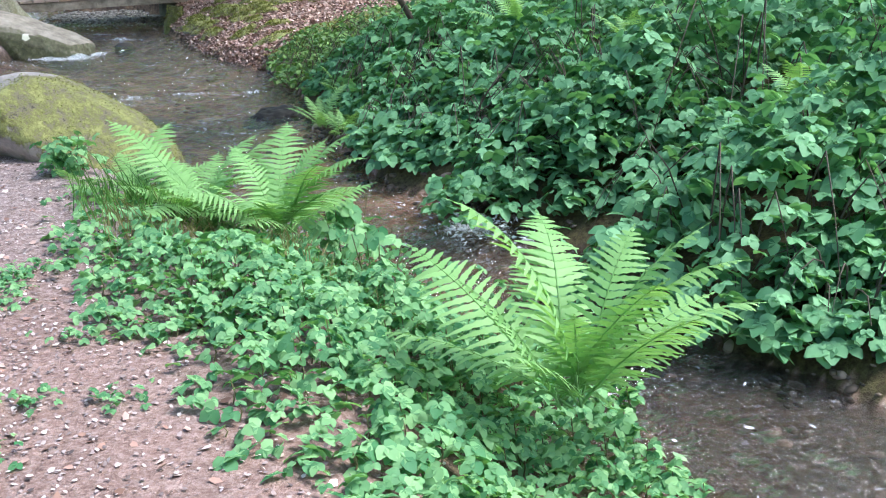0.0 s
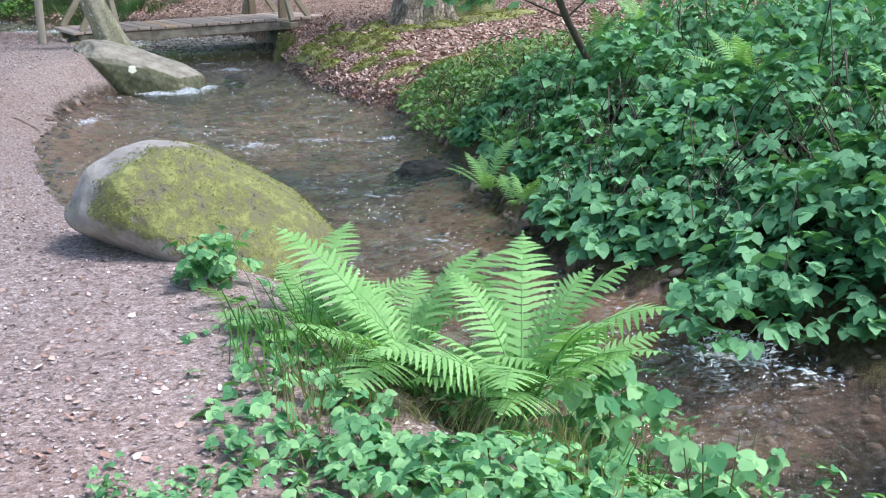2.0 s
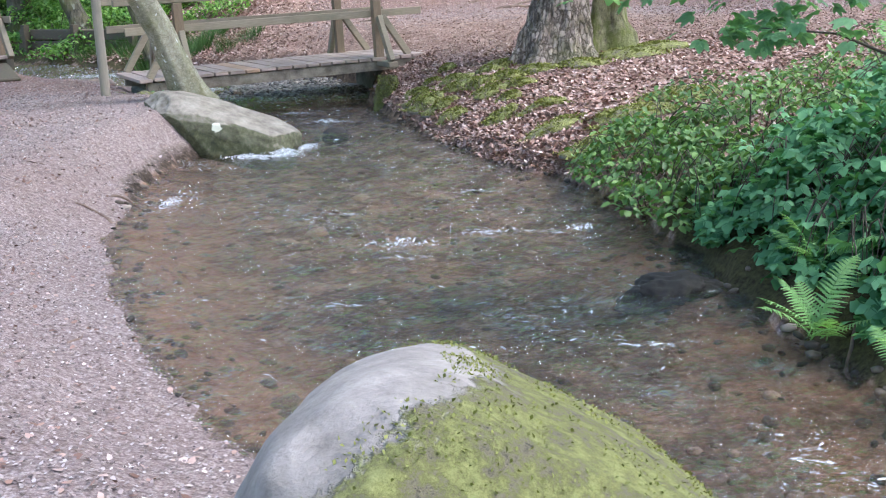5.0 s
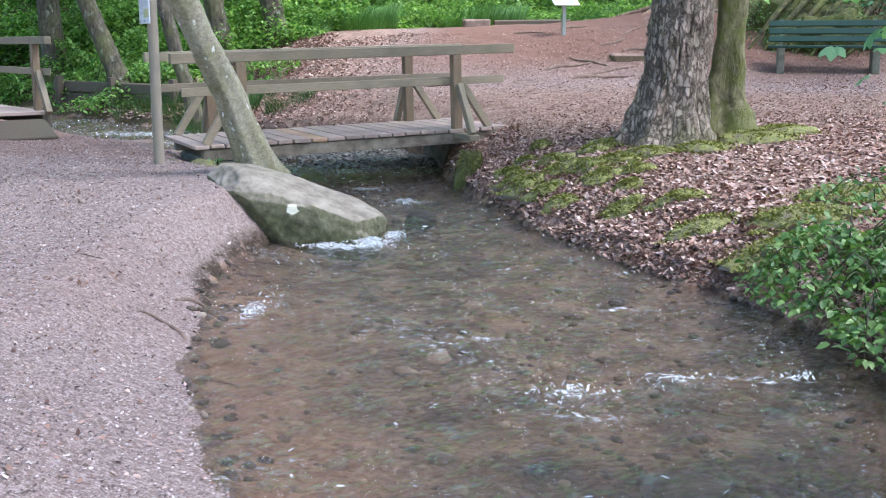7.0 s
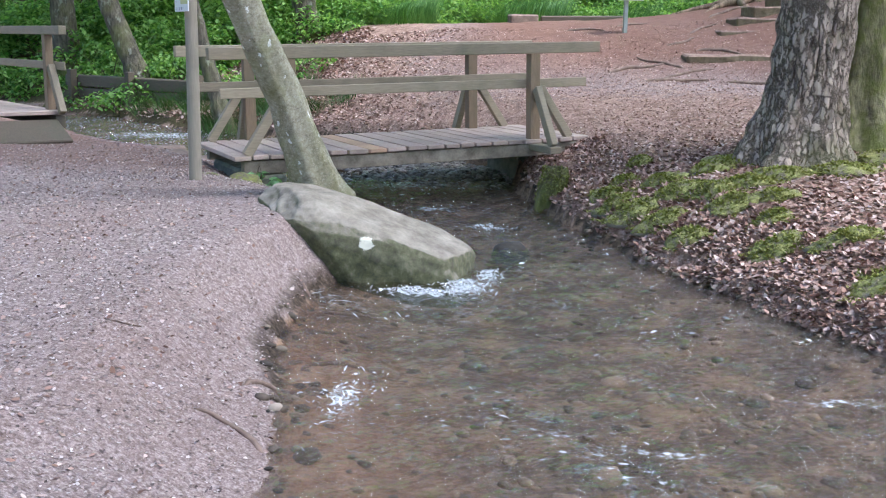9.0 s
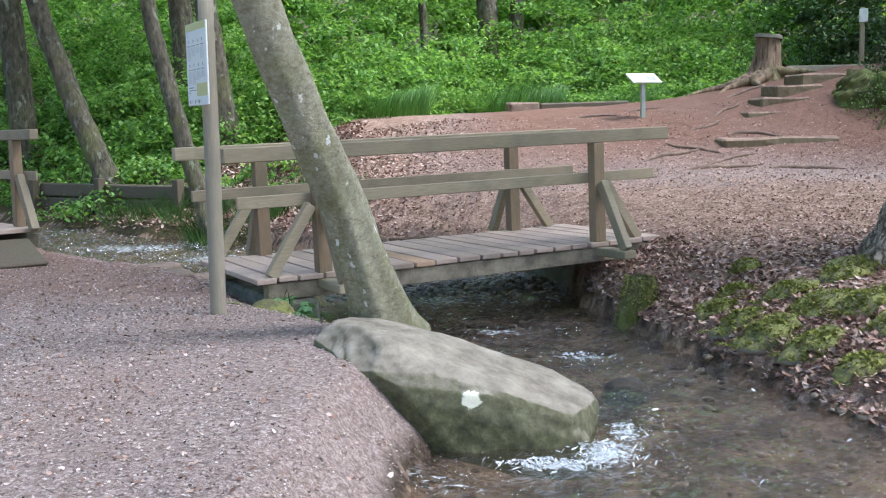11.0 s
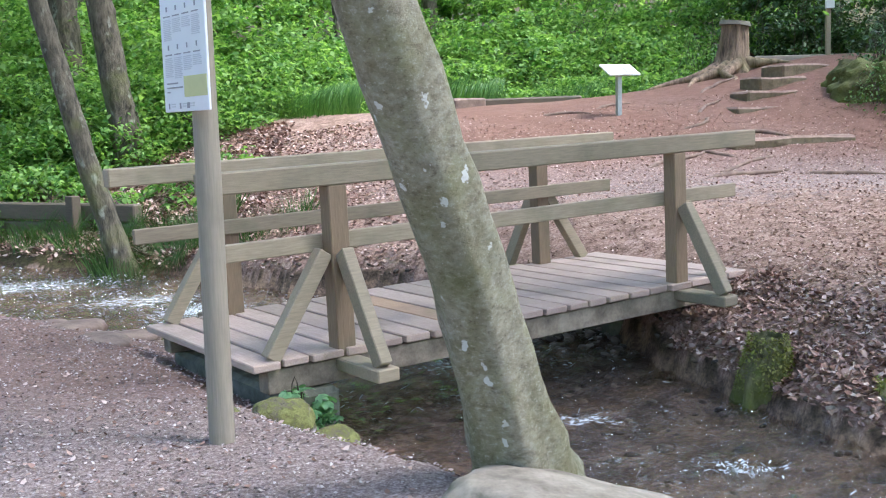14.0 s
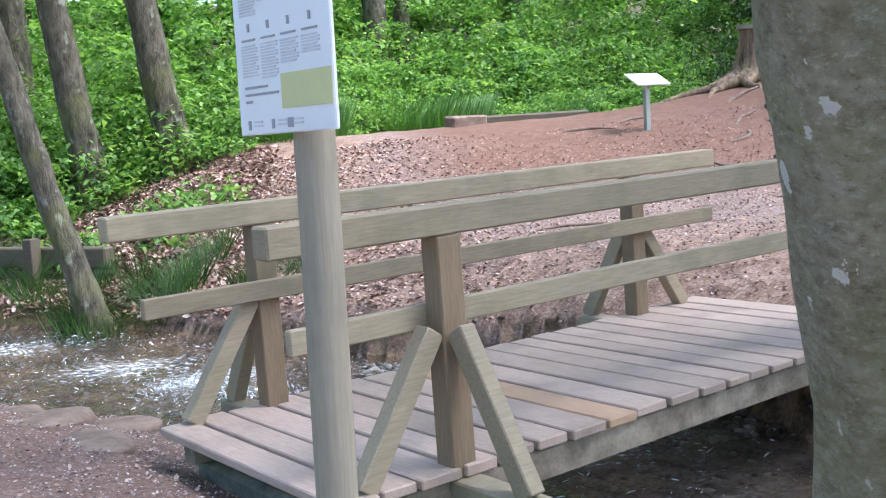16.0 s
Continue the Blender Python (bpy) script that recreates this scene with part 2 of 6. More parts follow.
def stone_material(name, dark, light, moss_up=0.0, bare_from=None, lichen=False, wet_below=None, side_moss_shade=0.0):
    """Weathered stone; moss_up: how far moss has spread on its upper side; bare_from: (x, y, z, radius) of a bare end in its own space."""
    m, n, l, b = mat(name)
    pale_spots = []
    g = grain(n, l, 6, 10, None, 0.65)
    r = ramp(n, [(0.3, dark), (0.7, light)])
    l.new(g.outputs[0], r.inputs[0])
    col = r.outputs[0]
    fine = grain(n, l, 60, 4)
    col = mixed(n, l, 0.25, col, fine.outputs[0], "OVERLAY")
    at = n.new("ShaderNodeTexCoord")
    sp = n.new("ShaderNodeSeparateXYZ")
    l.new(at.outputs["Object"], sp.inputs[0])
    if lichen:
        pale_spots.append(lichen)
    if wet_below is not None:
        wet = ramp(n, [(0.35, (1, 1, 1)), (0.65, (0, 0, 0))])
        l.new(maths(n, l, "ADD", maths(n, l, "MULTIPLY", maths(n, l, "SUBTRACT", sp.outputs[2], wet_below), 9.0), g.outputs[0]), wet.inputs[0])
        col = mixed(n, l, wet.outputs[0], col, (0.06, 0.065, 0.04))
    # darkens steep sides: moss on the boulder, painted shade on the step fronts
    if side_moss_shade:
        geo = n.new("ShaderNodeNewGeometry")
        ns = n.new("ShaderNodeSeparateXYZ")
        l.new(geo.outputs["Normal"], ns.inputs[0])
        sm = ramp(n, [(0.50, (1, 1, 1)), (0.68, (0, 0, 0))])
        ragged = grain(n, l, 9, 8, None, 0.7)
        l.new(maths(n, l, "ADD", maths(n, l, "MULTIPLY", ns.outputs[2], 0.6), maths(n, l, "MULTIPLY", ragged.outputs[0], 0.55)), sm.inputs[0])
        algae_shade = ramp(n, [(0.35, (0.045, 0.045, 0.025)), (0.52, (0.10, 0.105, 0.045)), (0.68, (0.19, 0.17, 0.11))])
        l.new(grain(n, l, 17, 8, None, 0.75).outputs[0], algae_shade.inputs[0])
        col = mixed(n, l, maths(n, l, "MULTIPLY", sm.outputs[0], side_moss_shade), col, algae_shade.outputs[0])
    for spot in pale_spots:
        v = grain(n, l, 26, 6, None, 0.75)
        d = n.new("ShaderNodeVectorMath")
        d.operation = "DISTANCE"
        l.new(at.outputs["Object"], d.inputs[0])
        d.inputs[1].default_value = spot[:3]
        vr = ramp(n, [(0.47, (0, 0, 0)), (0.52, (1, 1, 1))])
        l.new(maths(n, l, "SUBTRACT", maths(n, l, "ADD", v.outputs[0], 0.42), maths(n, l, "DIVIDE", d.outputs["Value"], spot[3] * 2.2)), vr.inputs[0])
        col = mixed(n, l, vr.outputs[0], col, (0.78, 0.76, 0.62))
    if moss_up:
        geo = n.new("ShaderNodeNewGeometry")
        ns = n.new("ShaderNodeSeparateXYZ")
        l.new(geo.outputs["Normal"], ns.inputs[0])
        k = grain(n, l, 5, 6, None, 0.7)
        f = maths(n, l, "ADD", maths(n, l, "MULTIPLY", ns.outputs[2], 0.25), k.outputs[0])
        if bare_from:
            d = n.new("ShaderNodeVectorMath")
            d.operation = "DISTANCE"
            l.new(at.outputs["Object"], d.inputs[0])
            d.inputs[1].default_value = bare_from[:3]
            away = maths(n, l, "MULTIPLY", maths(n, l, "SUBTRACT", bare_from[3], d.outputs["Value"]), 3.0)
            f = maths(n, l, "SUBTRACT", f, maths(n, l, "MAXIMUM", away, 0.0))
        fr = ramp(n, [(0.72 - 0.3 * moss_up, (0, 0, 0)), (0.80 - 0.3 * moss_up, (1, 1, 1))])
        l.new(f, fr.inputs[0])
        k2 = grain(n, l, 22, 10, None, 0.78)
        mr = ramp(n, [(0.34, (0.07, 0.06, 0.04)), (0.42, (0.21, 0.18, 0.12)), (0.48, (0.18, 0.18, 0.06)), (0.56, (0.27, 0.275, 0.09)), (0.68, (0.36, 0.37, 0.14))])
        k3 = grain(n, l, 8.0, 8, None, 0.78)
        l.new(maths(n, l, "ADD", maths(n, l, "MULTIPLY", k2.outputs[0], 0.62), maths(n, l, "SUBTRACT", maths(n, l, "MULTIPLY", k3.outputs[0], 0.8), 0.215)), mr.inputs[0])
        col = mixed(n, l, fr.outputs[0], col, mr.outputs[0])
        hm = maths(n, l, "ADD", g.outputs[0], maths(n, l, "MULTIPLY", fr.outputs[0], k2.outputs[0]))
        bumped(n, l, b, hm, 0.8, 0.03)
    else:
        bumped(n, l, b, g.outputs[0], 0.6, 0.02)
    l.new(col, b.inputs["Base Color"])
    b.inputs["Roughness"].default_value = 0.85
    return m


def plain_material(name, colour, rough=0.6, metal=0.0, spread=0.12, scale=25):
    m, n, l, b = mat(name)
    g = grain(n, l, scale, 5)
    r = ramp(n, [(0.25, tuple(c * (1 - spread) for c in colour)), (0.75, tuple(min(1, c * (1 + spread)) for c in colour))])
    l.new(g.outputs[0], r.inputs[0])
    l.new(r.outputs[0], b.inputs["Base Color"])
    b.inputs["Roughness"].default_value, b.inputs["Metallic"].default_value = rough, metal
    bumped(n, l, b, g.outputs[0], 0.15, 0.003)
    return m


def litter_material(name, stops, rough=0.8):
    m, n, l, b = mat(name)
    g = n.new("ShaderNodeNewGeometry")
    r = ramp(n, stops)
    l.new(g.outputs["Random Per Island"], r.inputs[0])
    f = grain(n, l, 40, 3)
    l.new(mixed(n, l, 0.3, r.outputs[0], f.outputs[0], "OVERLAY"), b.inputs["Base Color"])
    b.inputs["Roughness"].default_value = rough
    b.inputs["Specular IOR Level"].default_value = 0.2 if rough > 0.7 else 0.5
    return m


RAIL_WOOD = wood_material("weathered_rail_wood", (0.21, 0.17, 0.118), (0.41, 0.34, 0.245))
POST_WOOD = wood_material("weathered_post_wood", (0.16, 0.11, 0.07), (0.32, 0.23, 0.15), (14, 14, 1))
PLANK_WOOD = wood_material("worn_plank_wood", (0.31, 0.225, 0.19), (0.54, 0.425, 0.365), (14, 1, 14), stain=(0.16, 0.13, 0.11))
PLANK_NEW = wood_material("newer_plank_wood", (0.36, 0.22, 0.14), (0.52, 0.36, 0.25), (14, 1, 14), stain=(0.26, 0.18, 0.13))
GREY_POST = wood_material("grey_round_post_wood", (0.27, 0.235, 0.185), (0.44, 0.385, 0.31), (14, 14, 0.8), stain=(0.15, 0.14, 0.11))
DARK_WOOD = wood_material("dark_damp_timber", (0.07, 0.055, 0.04), (0.16, 0.125, 0.09), (1, 8, 8))
CONCRETE = stone_material("stained_concrete", (0.07, 0.075, 0.055), (0.27, 0.27, 0.21))
BEAM_STEEL = stone_material("flaking_painted_beam", (0.10, 0.075, 0.055), (0.36, 0.31, 0.24))
STONE_MOSSY = stone_material("mossy_boulder_stone", (0.19, 0.168, 0.15), (0.42, 0.375, 0.345), 1.0, (-0.45, -0.12, 0.0, 0.66))
STONE_BARE = stone_material("bare_boulder_stone", (0.15, 0.127, 0.10), (0.41, 0.36, 0.30), 0.0, None, (0.07, -0.42, 0.11, 0.055), 0.03, 0.85)
STONE_SMALL = stone_material("small_mossy_stone", (0.17, 0.15, 0.12), (0.33, 0.30, 0.25), 0.75)
STONE_WET = stone_material("wet_dark_stone", (0.02, 0.018, 0.015), (0.07, 0.06, 0.05))
BARK_BEECH = bark_material("smooth_grey_bark", (0.22, 0.198, 0.135), (0.49, 0.455, 0.34), 22, (1, 1, 1.2), (0.37, 0.37, 0.22), (0.50, 0.72), 0.5, 0.03, True)
BARK_PLATED = bark_material("plated_brown_bark", (0.21, 0.16, 0.13), (0.50, 0.41, 0.345), 14, (1, 1, 0.3), None, (0, 1), 0.5, 0.06, plates=19.0)
BARK_MOSS = bark_material("mossy_bark", (0.06, 0.05, 0.03), (0.27, 0.25, 0.13), 16, (1, 1, 0.45), (0.12, 0.13, 0.03), (0.45, 0.62), 0.6, 0.05)
BARK_FAR = bark_material("dark_woodland_bark", (0.02, 0.018, 0.012), (0.15, 0.13, 0.095), 15, (1, 1, 0.35), (0.26, 0.27, 0.22), (0.58, 0.68), 0.7, 0.05)
TWIG = plain_material("dark_twig_bark", (0.07, 0.055, 0.04), 0.8, 0, 0.3)
STEM = plain_material("green_brown_stem", (0.13, 0.12, 0.05), 0.6, 0, 0.3)


# ---- lie of the land ----
RIGHT_SHORE = np.array([(3.8, -14), (3.3, -4), (3.0, 0), (2.6, 2.4), (2.15, 3.6), (1.6, 4.2), (1.22, 4.6), (1.08, 5.2), (0.85, 5.9), (0.3, 6.75), (-0.35, 7.2), (-0.6, 8.0),
                        (-0.85, 8.7), (-1.2, 9.8), (-1.4, 11), (-1.6, 12.2), (-1.95, 13.2), (-2.7, 14.3), (-3.4, 15.75), (-3.98, 16.9), (-4.36, 18.1),
                        (-4.8, 19.4), (-5.0, 20.9), (-5.9, 22.2), (-7.4, 22.9), (-8.7, 23.9), (-9.6, 24.9), (-11.2, 25.5), (-13, 27.2), (-18, 30.5), (-40, 40)])
LEFT_SHORE = np.array([(2.1, -14), (1.6, -4), (1.1, 0), (0.75, 1.8), (0.6, 3.0), (0.58, 3.6), (0.42, 4.2), (-0.05, 4.85), (-0.5, 5.5), (-0.95, 6.3), (-1.5, 7.1), (-2.4, 7.55),
                       (-3.4, 8.3), (-4.1, 9.3), (-4.7, 10.4), (-5.2, 11.4), (-5.5, 12.6), (-5.85, 13.7), (-5.9, 14.8), (-5.74, 15.6), (-6.3, 16.8), (-6.7, 17.6),
                       (-7.2, 18.4), (-7.7, 19.4), (-8.3, 20.5), (-8.9, 21.1), (-10.0, 21.7), (-11.6, 22.9), (-14.3, 26.0), (-19, 28.4), (-41, 37.5)])


def to_line(x, y, line):
    """Distance of points from a polyline."""
    best = np.full(x.shape, 1e9)
    for (ax, ay), (bx, by) in zip(line[:-1], line[1:]):
        dx, dy = bx - ax, by - ay
        t = np.clip(((x - ax) * dx + (y - ay) * dy) / (dx * dx + dy * dy), 0, 1)
        best = np.minimum(best, np.hypot(x - ax - t * dx, y - ay - t * dy))
    return best


def in_stream(x, y):
    ring = np.concatenate([RIGHT_SHORE, LEFT_SHORE[::-1]])
    inside = np.zeros(x.shape, bool)
    for (ax, ay), (bx, by) in zip(ring, np.roll(ring, -1, 0)):
        cross = ((ay > y) != (by > y)) & (x < (bx - ax) * (y - ay) / (by - ay + 1e-12) + ax)
        inside ^= cross
    return inside


def smooth(a):
    a = np.clip(a, 0, 1)
    return a * a * (3 - 2 * a)


def ripple(x, y, f, seed=0.0):
    """A cheap smooth unevenness between -1 and 1."""
    return (np.sin(f * x * 1.3 + 1.7 * np.sin(f * y * 0.9 + seed) + seed) + np.sin(f * y * 1.1 + 1.3 * np.sin(f * x * 0.8 + 2 * seed) + 2.1)
            + 0.6 * np.sin(f * 2.3 * (x + 0.7 * y) + 3 * seed)) / 2.6


def water_level(x, y):
    return np.interp(y + 0.0 * x, [4.0, 6.1, 6.5, 7.0, 15.8, 16.6, 19.5, 22.0, 25.0, 40.0], [-0.44, -0.42, -0.33, -0.29, -0.285, -0.26, -0.24, -0.17, -0.12, 0.1])


def ground(x, y):
    """Height of the ground, and the zones: how far from either shore, on which side, in the stream or not."""
    x, y = np.asarray(x, float), np.asarray(y, float)
    dr, dl = to_line(x, y, RIGHT_SHORE), to_line(x, y, LEFT_SHORE)
    wet = in_stream(x, y)
    ragged = 0.07 * ripple(x, y, 5.3, 0.4) + 0.045 * ripple(x, y, 12.7, 1.1)
    dr, dl = np.where(wet, dr, np.maximum(dr + ragged, 0)), np.where(wet, dl, np.maximum(dl + 0.6 * ragged, 0))
    w = water_level(x, y)
    bed = w - 0.05 - 0.14 * smooth(np.minimum(dr, dl) / 0.7) + 0.015 * ripple(x, y, 9.0)
    path = np.interp(y, [-5, 0, 12, 16.6, 19, 23, 60], [0.05, 0.07, 0.13, 0.21, 0.13, 0.02, 0.3])
    lip = np.interp(y, [8.0, 11.5, 13.0, 16.0, 18.0], [0.05, 0.05, 0.11, 0.12, 0.13])
    left = w - 0.05 + lip * smooth(dl / 0.14 + 0.2) + (path - w + 0.05 - lip) * smooth(dl / np.interp(y, [6, 8, 11, 13, 14.5, 16.3, 17.1], [1.0, 1.3, 1.2, 0.8, 0.5, 0.55, 1.0]))  + 0.012 * ripple(x, y, 2.1, 1.0) + 0.03 * np.clip(-9 - x, 0, 60) ** 1.1
    fall = smooth((x + 10.5) / 5.5)
    rise = np.interp(y, [16, 24, 28, 31, 34], [0, 0.42, 1.0, 1.15, 0.85]) * fall + 0.075 * np.clip(dr, 0, 3) + 0.03 * np.clip(dr - 3, 0, 40)
    rise = rise + (1 - fall) * 0.27 * np.clip(dr - 0.8, 0, 4) * smooth((y - 22) / 3)
    hump = 0.62 * np.exp(-((x - 1.2) ** 2 / 9 + (y - 30.8) ** 2 / 9))
    hump = hump - 0.2 * np.exp(-((x - 1.0) ** 2 + (y - 24.6) ** 2) / 6)
    right = w - 0.03 + 0.16 * smooth(dr / 0.26 + 0.08) + 0.25 * smooth(dr / 1.2) + rise + hump + 0.02 * ripple(x, y, 1.7, 2.0) + 0.01 * ripple(x, y, 6.0, 4.0)
    hill = 0.16 * np.clip(np.hypot(x + 4, y - 10) - 26, 0, 60)
    z = np.where(wet, bed, np.where(dl < dr, left, right)) + hill
    return z, dl, dr, wet


def ground_z(x, y):
    return float(ground(np.array([x]), np.array([y]))[0][0])


def axis_steps(lo, hi, step, far):
    core = np.arange(lo, hi + step / 2, step)
    out, d = [], step
    while sum(out) < far:
        d *= 1.22
        out.append(d)
    grow = np.cumsum(out)
    return np.concatenate([lo - grow[::-1], core, hi + grow])


gx, gy = axis_steps(-14.5, 3.5, 0.08, 420), axis_steps(-0.5, 28.5, 0.08, 420)
GX, GY = np.meshgrid(gx, gy)
GZ, GDL, GDR, GWET = ground(GX, GY)
ni, nj = len(gx), len(gy)
idx = np.arange(ni * nj).reshape(nj, ni)
me = array_mesh("ground", np.stack([GX, GY, GZ], -1).reshape(-1, 3),
                np.stack([idx[:-1, :-1], idx[:-1, 1:], idx[1:, 1:], idx[1:, :-1]], -1).reshape(-1, 4), smooth=True)
side_left = GDL < GDR
zone_litter = np.where(side_left | GWET, 0.0, 1.0) * (1 - 0.85 * smooth((GY - 20.5 + 0.25 * (GX + 5)) / 5.0) * smooth((GX + 8.5) / 2.5)) 
zone_litter = np.maximum(zone_litter, np.where(side_left & ~GWET, smooth((np.interp(GY, [-8, 0, 8, 14, 20], [-0.5, -0.9, -5.0, -7.6, -9.0]) - 4.2 - GX + 0.6 * ripple(GX, GY, 0.8)) / 2.0), 0.0))
zone_bed = np.where(GWET, 1.0, np.where(side_left, 0.8 * (1 - smooth(GDL / 0.16)), 1 - smooth(GDR / 0.12)))
veg = smooth((26.0 - np.hypot(GX + 4, GY - 10)) / -3.0)
dark_soil = np.where((~side_left) & ~GWET, smooth((13.2 - GY + 0.9 * (GX + 1.0)) / 1.6) * smooth((19.5 - GY) / 4), 0.0)
dark_soil = np.maximum(dark_soil, np.where((~side_left) & ~GWET & (GY > 20), smooth((-8.8 - GX) / 1.0), 0.0))
zone_green = np.maximum(np.maximum(veg, dark_soil), np.where(side_left & (GY < 6.4), 0.75 * smooth((GX - np.interp(GY, [1.5, 2.5, 2.9, 3.4, 3.8, 4.6, 5.3, 5.9], [0.2, -0.15, -0.4, -0.65, -0.9, -1.3, -1.5, -1.6])) / 0.5), 0) * (1 - GWET))
zone_silt = np.where(GWET, np.maximum((1 - smooth(GDL / 1.3)) * smooth((GY - 7) / 1.5) * (1 - smooth((GY - 13) / 2)), (1 - smooth(GDR / 0.75)) * (GY > 6.6) * (GY < 11.5)), 0.0)
zone_bank = np.where(GWET, 0.85 * smooth((6.4 - GY) / 0.8), np.where(side_left, (0.55 + 0.4 * smooth((GY - 12.0) / 1.0) * smooth((16.8 - GY) / 0.8)) * (1 - smooth(GDL / np.where((GY > 12.4) & (GY < 16.4), 0.32, 0.16))), 1 - smooth(GDR / 0.14)))
zone_earth = np.where(side_left | GWET, np.where(side_left, 0.6 * smooth((GY - 16.5) / 2), 0), smooth((GY - 22.5) / 4.0) * smooth((GX + 8) / 2.5))
zone_earth = np.maximum(zone_earth, 0.55 * smooth((5.5 - GY) / 2.5))
zone_green = np.maximum(zone_green, 2.2 * smooth((GY - 0.4 - np.interp(GX, [-45, -30, -16, -12.2, -8.9, -6, -2, 0.6, 2.8, 6, 12, 30], [22, 28, 30.0, 28.6, 29.8, 34.5, 34.6, 33.9, 32.5, 29.0, 22, 10])) / 1.0))
for key, val in (("litter", zone_litter), ("bed", zone_bed), ("green", zone_green), ("bank", zone_bank), ("earth", zone_earth), ("silt", zone_silt)):
    at = me.attributes.new(key, "FLOAT", "POINT")
    at.data.foreach_set("value", np.asarray(val, np.float32).reshape(-1))

GROUND, n, l, b = mat("forest_ground")


def attr(n, key):
    a = n.new("ShaderNodeAttribute")
    a.attribute_name = key
    return a.outputs["Fac"]


big, mid, fine, tiny = grain(n, l, 0.7, 4), grain(n, l, 7, 6), grain(n, l, 34, 5, None, 0.7), grain(n, l, 90, 4, None, 0.7)
gravel = ramp(n, [(0.36, (0.10, 0.078, 0.073)), (0.5, (0.31, 0.248, 0.236)), (0.63, (0.60, 0.52, 0.505))])
l.new(mixed(n, l, 0.5, fine.outputs[0], tiny.outputs[0]), gravel.inputs[0])
earth = ramp(n, [(0.3, (0.125, 0.066, 0.048)), (0.7, (0.265, 0.155, 0.12))])
l.new(mixed(n, l, 0.5, mid.outputs[0], fine.outputs[0]), earth.inputs[0])
path_col = mixed(n, l, maths(n, l, "ADD", maths(n, l, "MULTIPLY", big.outputs[0], 0.5), maths(n, l, "MULTIPLY", attr(n, "earth"), 0.75), True), gravel.outputs[0], earth.outputs[0])
litter = ramp(n, [(0.36, (0.10, 0.06, 0.045)), (0.5, (0.29, 0.19, 0.15)), (0.62, (0.48, 0.35, 0.295))])
l.new(mixed(n, l, 0.6, mid.outputs[0], fine.outputs[0]), litter.inputs[0])
lf = ramp(n, [(0.35, (0, 0, 0)), (0.65, (1, 1, 1))])
l.new(maths(n, l, "ADD", maths(n, l, "SUBTRACT", attr(n, "litter"), 0.5), mid.outputs[0]), lf.inputs[0])
col = mixed(n, l, lf.outputs[0], path_col, litter.outputs[0])
bed = ramp(n, [(0.36, (0.035, 0.026, 0.022)), (0.47, (0.14, 0.10, 0.078)), (0.57, (0.30, 0.205, 0.14)), (0.72, (0.46, 0.345, 0.25))])
blotch = grain(n, l, 2.6, 6, None, 0.72)
l.new(mixed(n, l, 0.38, blotch.outputs[0], fine.outputs[0]), bed.inputs[0])
bf = ramp(n, [(0.45, (0, 0, 0)), (0.7, (1, 1, 1))])
l.new(maths(n, l, "ADD", maths(n, l, "SUBTRACT", attr(n, "bed"), 0.25), maths(n, l, "MULTIPLY", mid.outputs[0], 0.5)), bf.inputs[0])
silt = ramp(n, [(0.35, (0.22, 0.12, 0.075)), (0.65, (0.50, 0.32, 0.21))])
l.new(mixed(n, l, 0.5, mid.outputs[0], fine.outputs[0]), silt.inputs[0])
bed_col = mixed(n, l, maths(n, l, "MULTIPLY", attr(n, "silt"), 0.85), bed.outputs[0], silt.outputs[0])
col = mixed(n, l, bf.outputs[0], col, bed_col)
green = ramp(n, [(0.35, (0.045, 0.032, 0.02)), (0.65, (0.11, 0.10, 0.045))])
l.new(fine.outputs[0], green.inputs[0])
gf = ramp(n, [(0.5, (0, 0, 0)), (0.75, (1, 1, 1))])
l.new(maths(n, l, "MULTIPLY", attr(n, "green"), maths(n, l, "ADD", mid.outputs[0], 0.42)), gf.inputs[0])
col = mixed(n, l, gf.outputs[0], col, green.outputs[0])
kf = ramp(n, [(0.55, (0, 0, 0)), (0.85, (1, 1, 1))])
l.new(maths(n, l, "ADD", maths(n, l, "MULTIPLY", attr(n, "bank"), 0.75), maths(n, l, "MULTIPLY", mid.outputs[0], 0.4)), kf.inputs[0])
damp = ramp(n, [(0.35, (0.025, 0.02, 0.014)), (0.65, (0.11, 0.08, 0.06))])
l.new(fine.outputs[0], damp.inputs[0])
col = mixed(n, l, kf.outputs[0], col, damp.outputs[0])
l.new(col, b.inputs["Base Color"])
b.inputs["Roughness"].default_value = 0.95
b.inputs["Specular IOR Level"].default_value = 0.15
bumped(n, l, b, mixed(n, l, 0.5, fine.outputs[0], tiny.outputs[0]), 0.8, 0.02)
ground_ob = tagged(link_mesh("ground", me, GROUND), "pinkish gravel path, leaf litter and stony stream bed", "ground", kind="structure")

# ---- the stream ----
m, n, l, b = mat("stream_water")
WATER = m
fr = n.new("ShaderNodeFresnel")
fr.inputs[0].default_value = 1.33
gl = n.new("ShaderNodeBsdfGlossy")
gl.inputs["Roughness"].default_value = 0.04
tr = n.new("ShaderNodeBsdfTransparent")
tr.inputs[0].default_value = (0.84, 0.77, 0.68, 1)
mx = n.new("ShaderNodeMixShader")
w1, w2 = grain(n, l, 9, 4, (1, 1.6, 1)), grain(n, l, 36, 4, (1, 1.5, 1), 0.6)
bp = n.new("ShaderNodeBump")
bp.inputs["Strength"].default_value, bp.inputs["Distance"].default_value = 1.0, 0.09
l.new(mixed(n, l, 0.4, w1.outputs[0], w2.outputs[0]), bp.inputs["Height"])
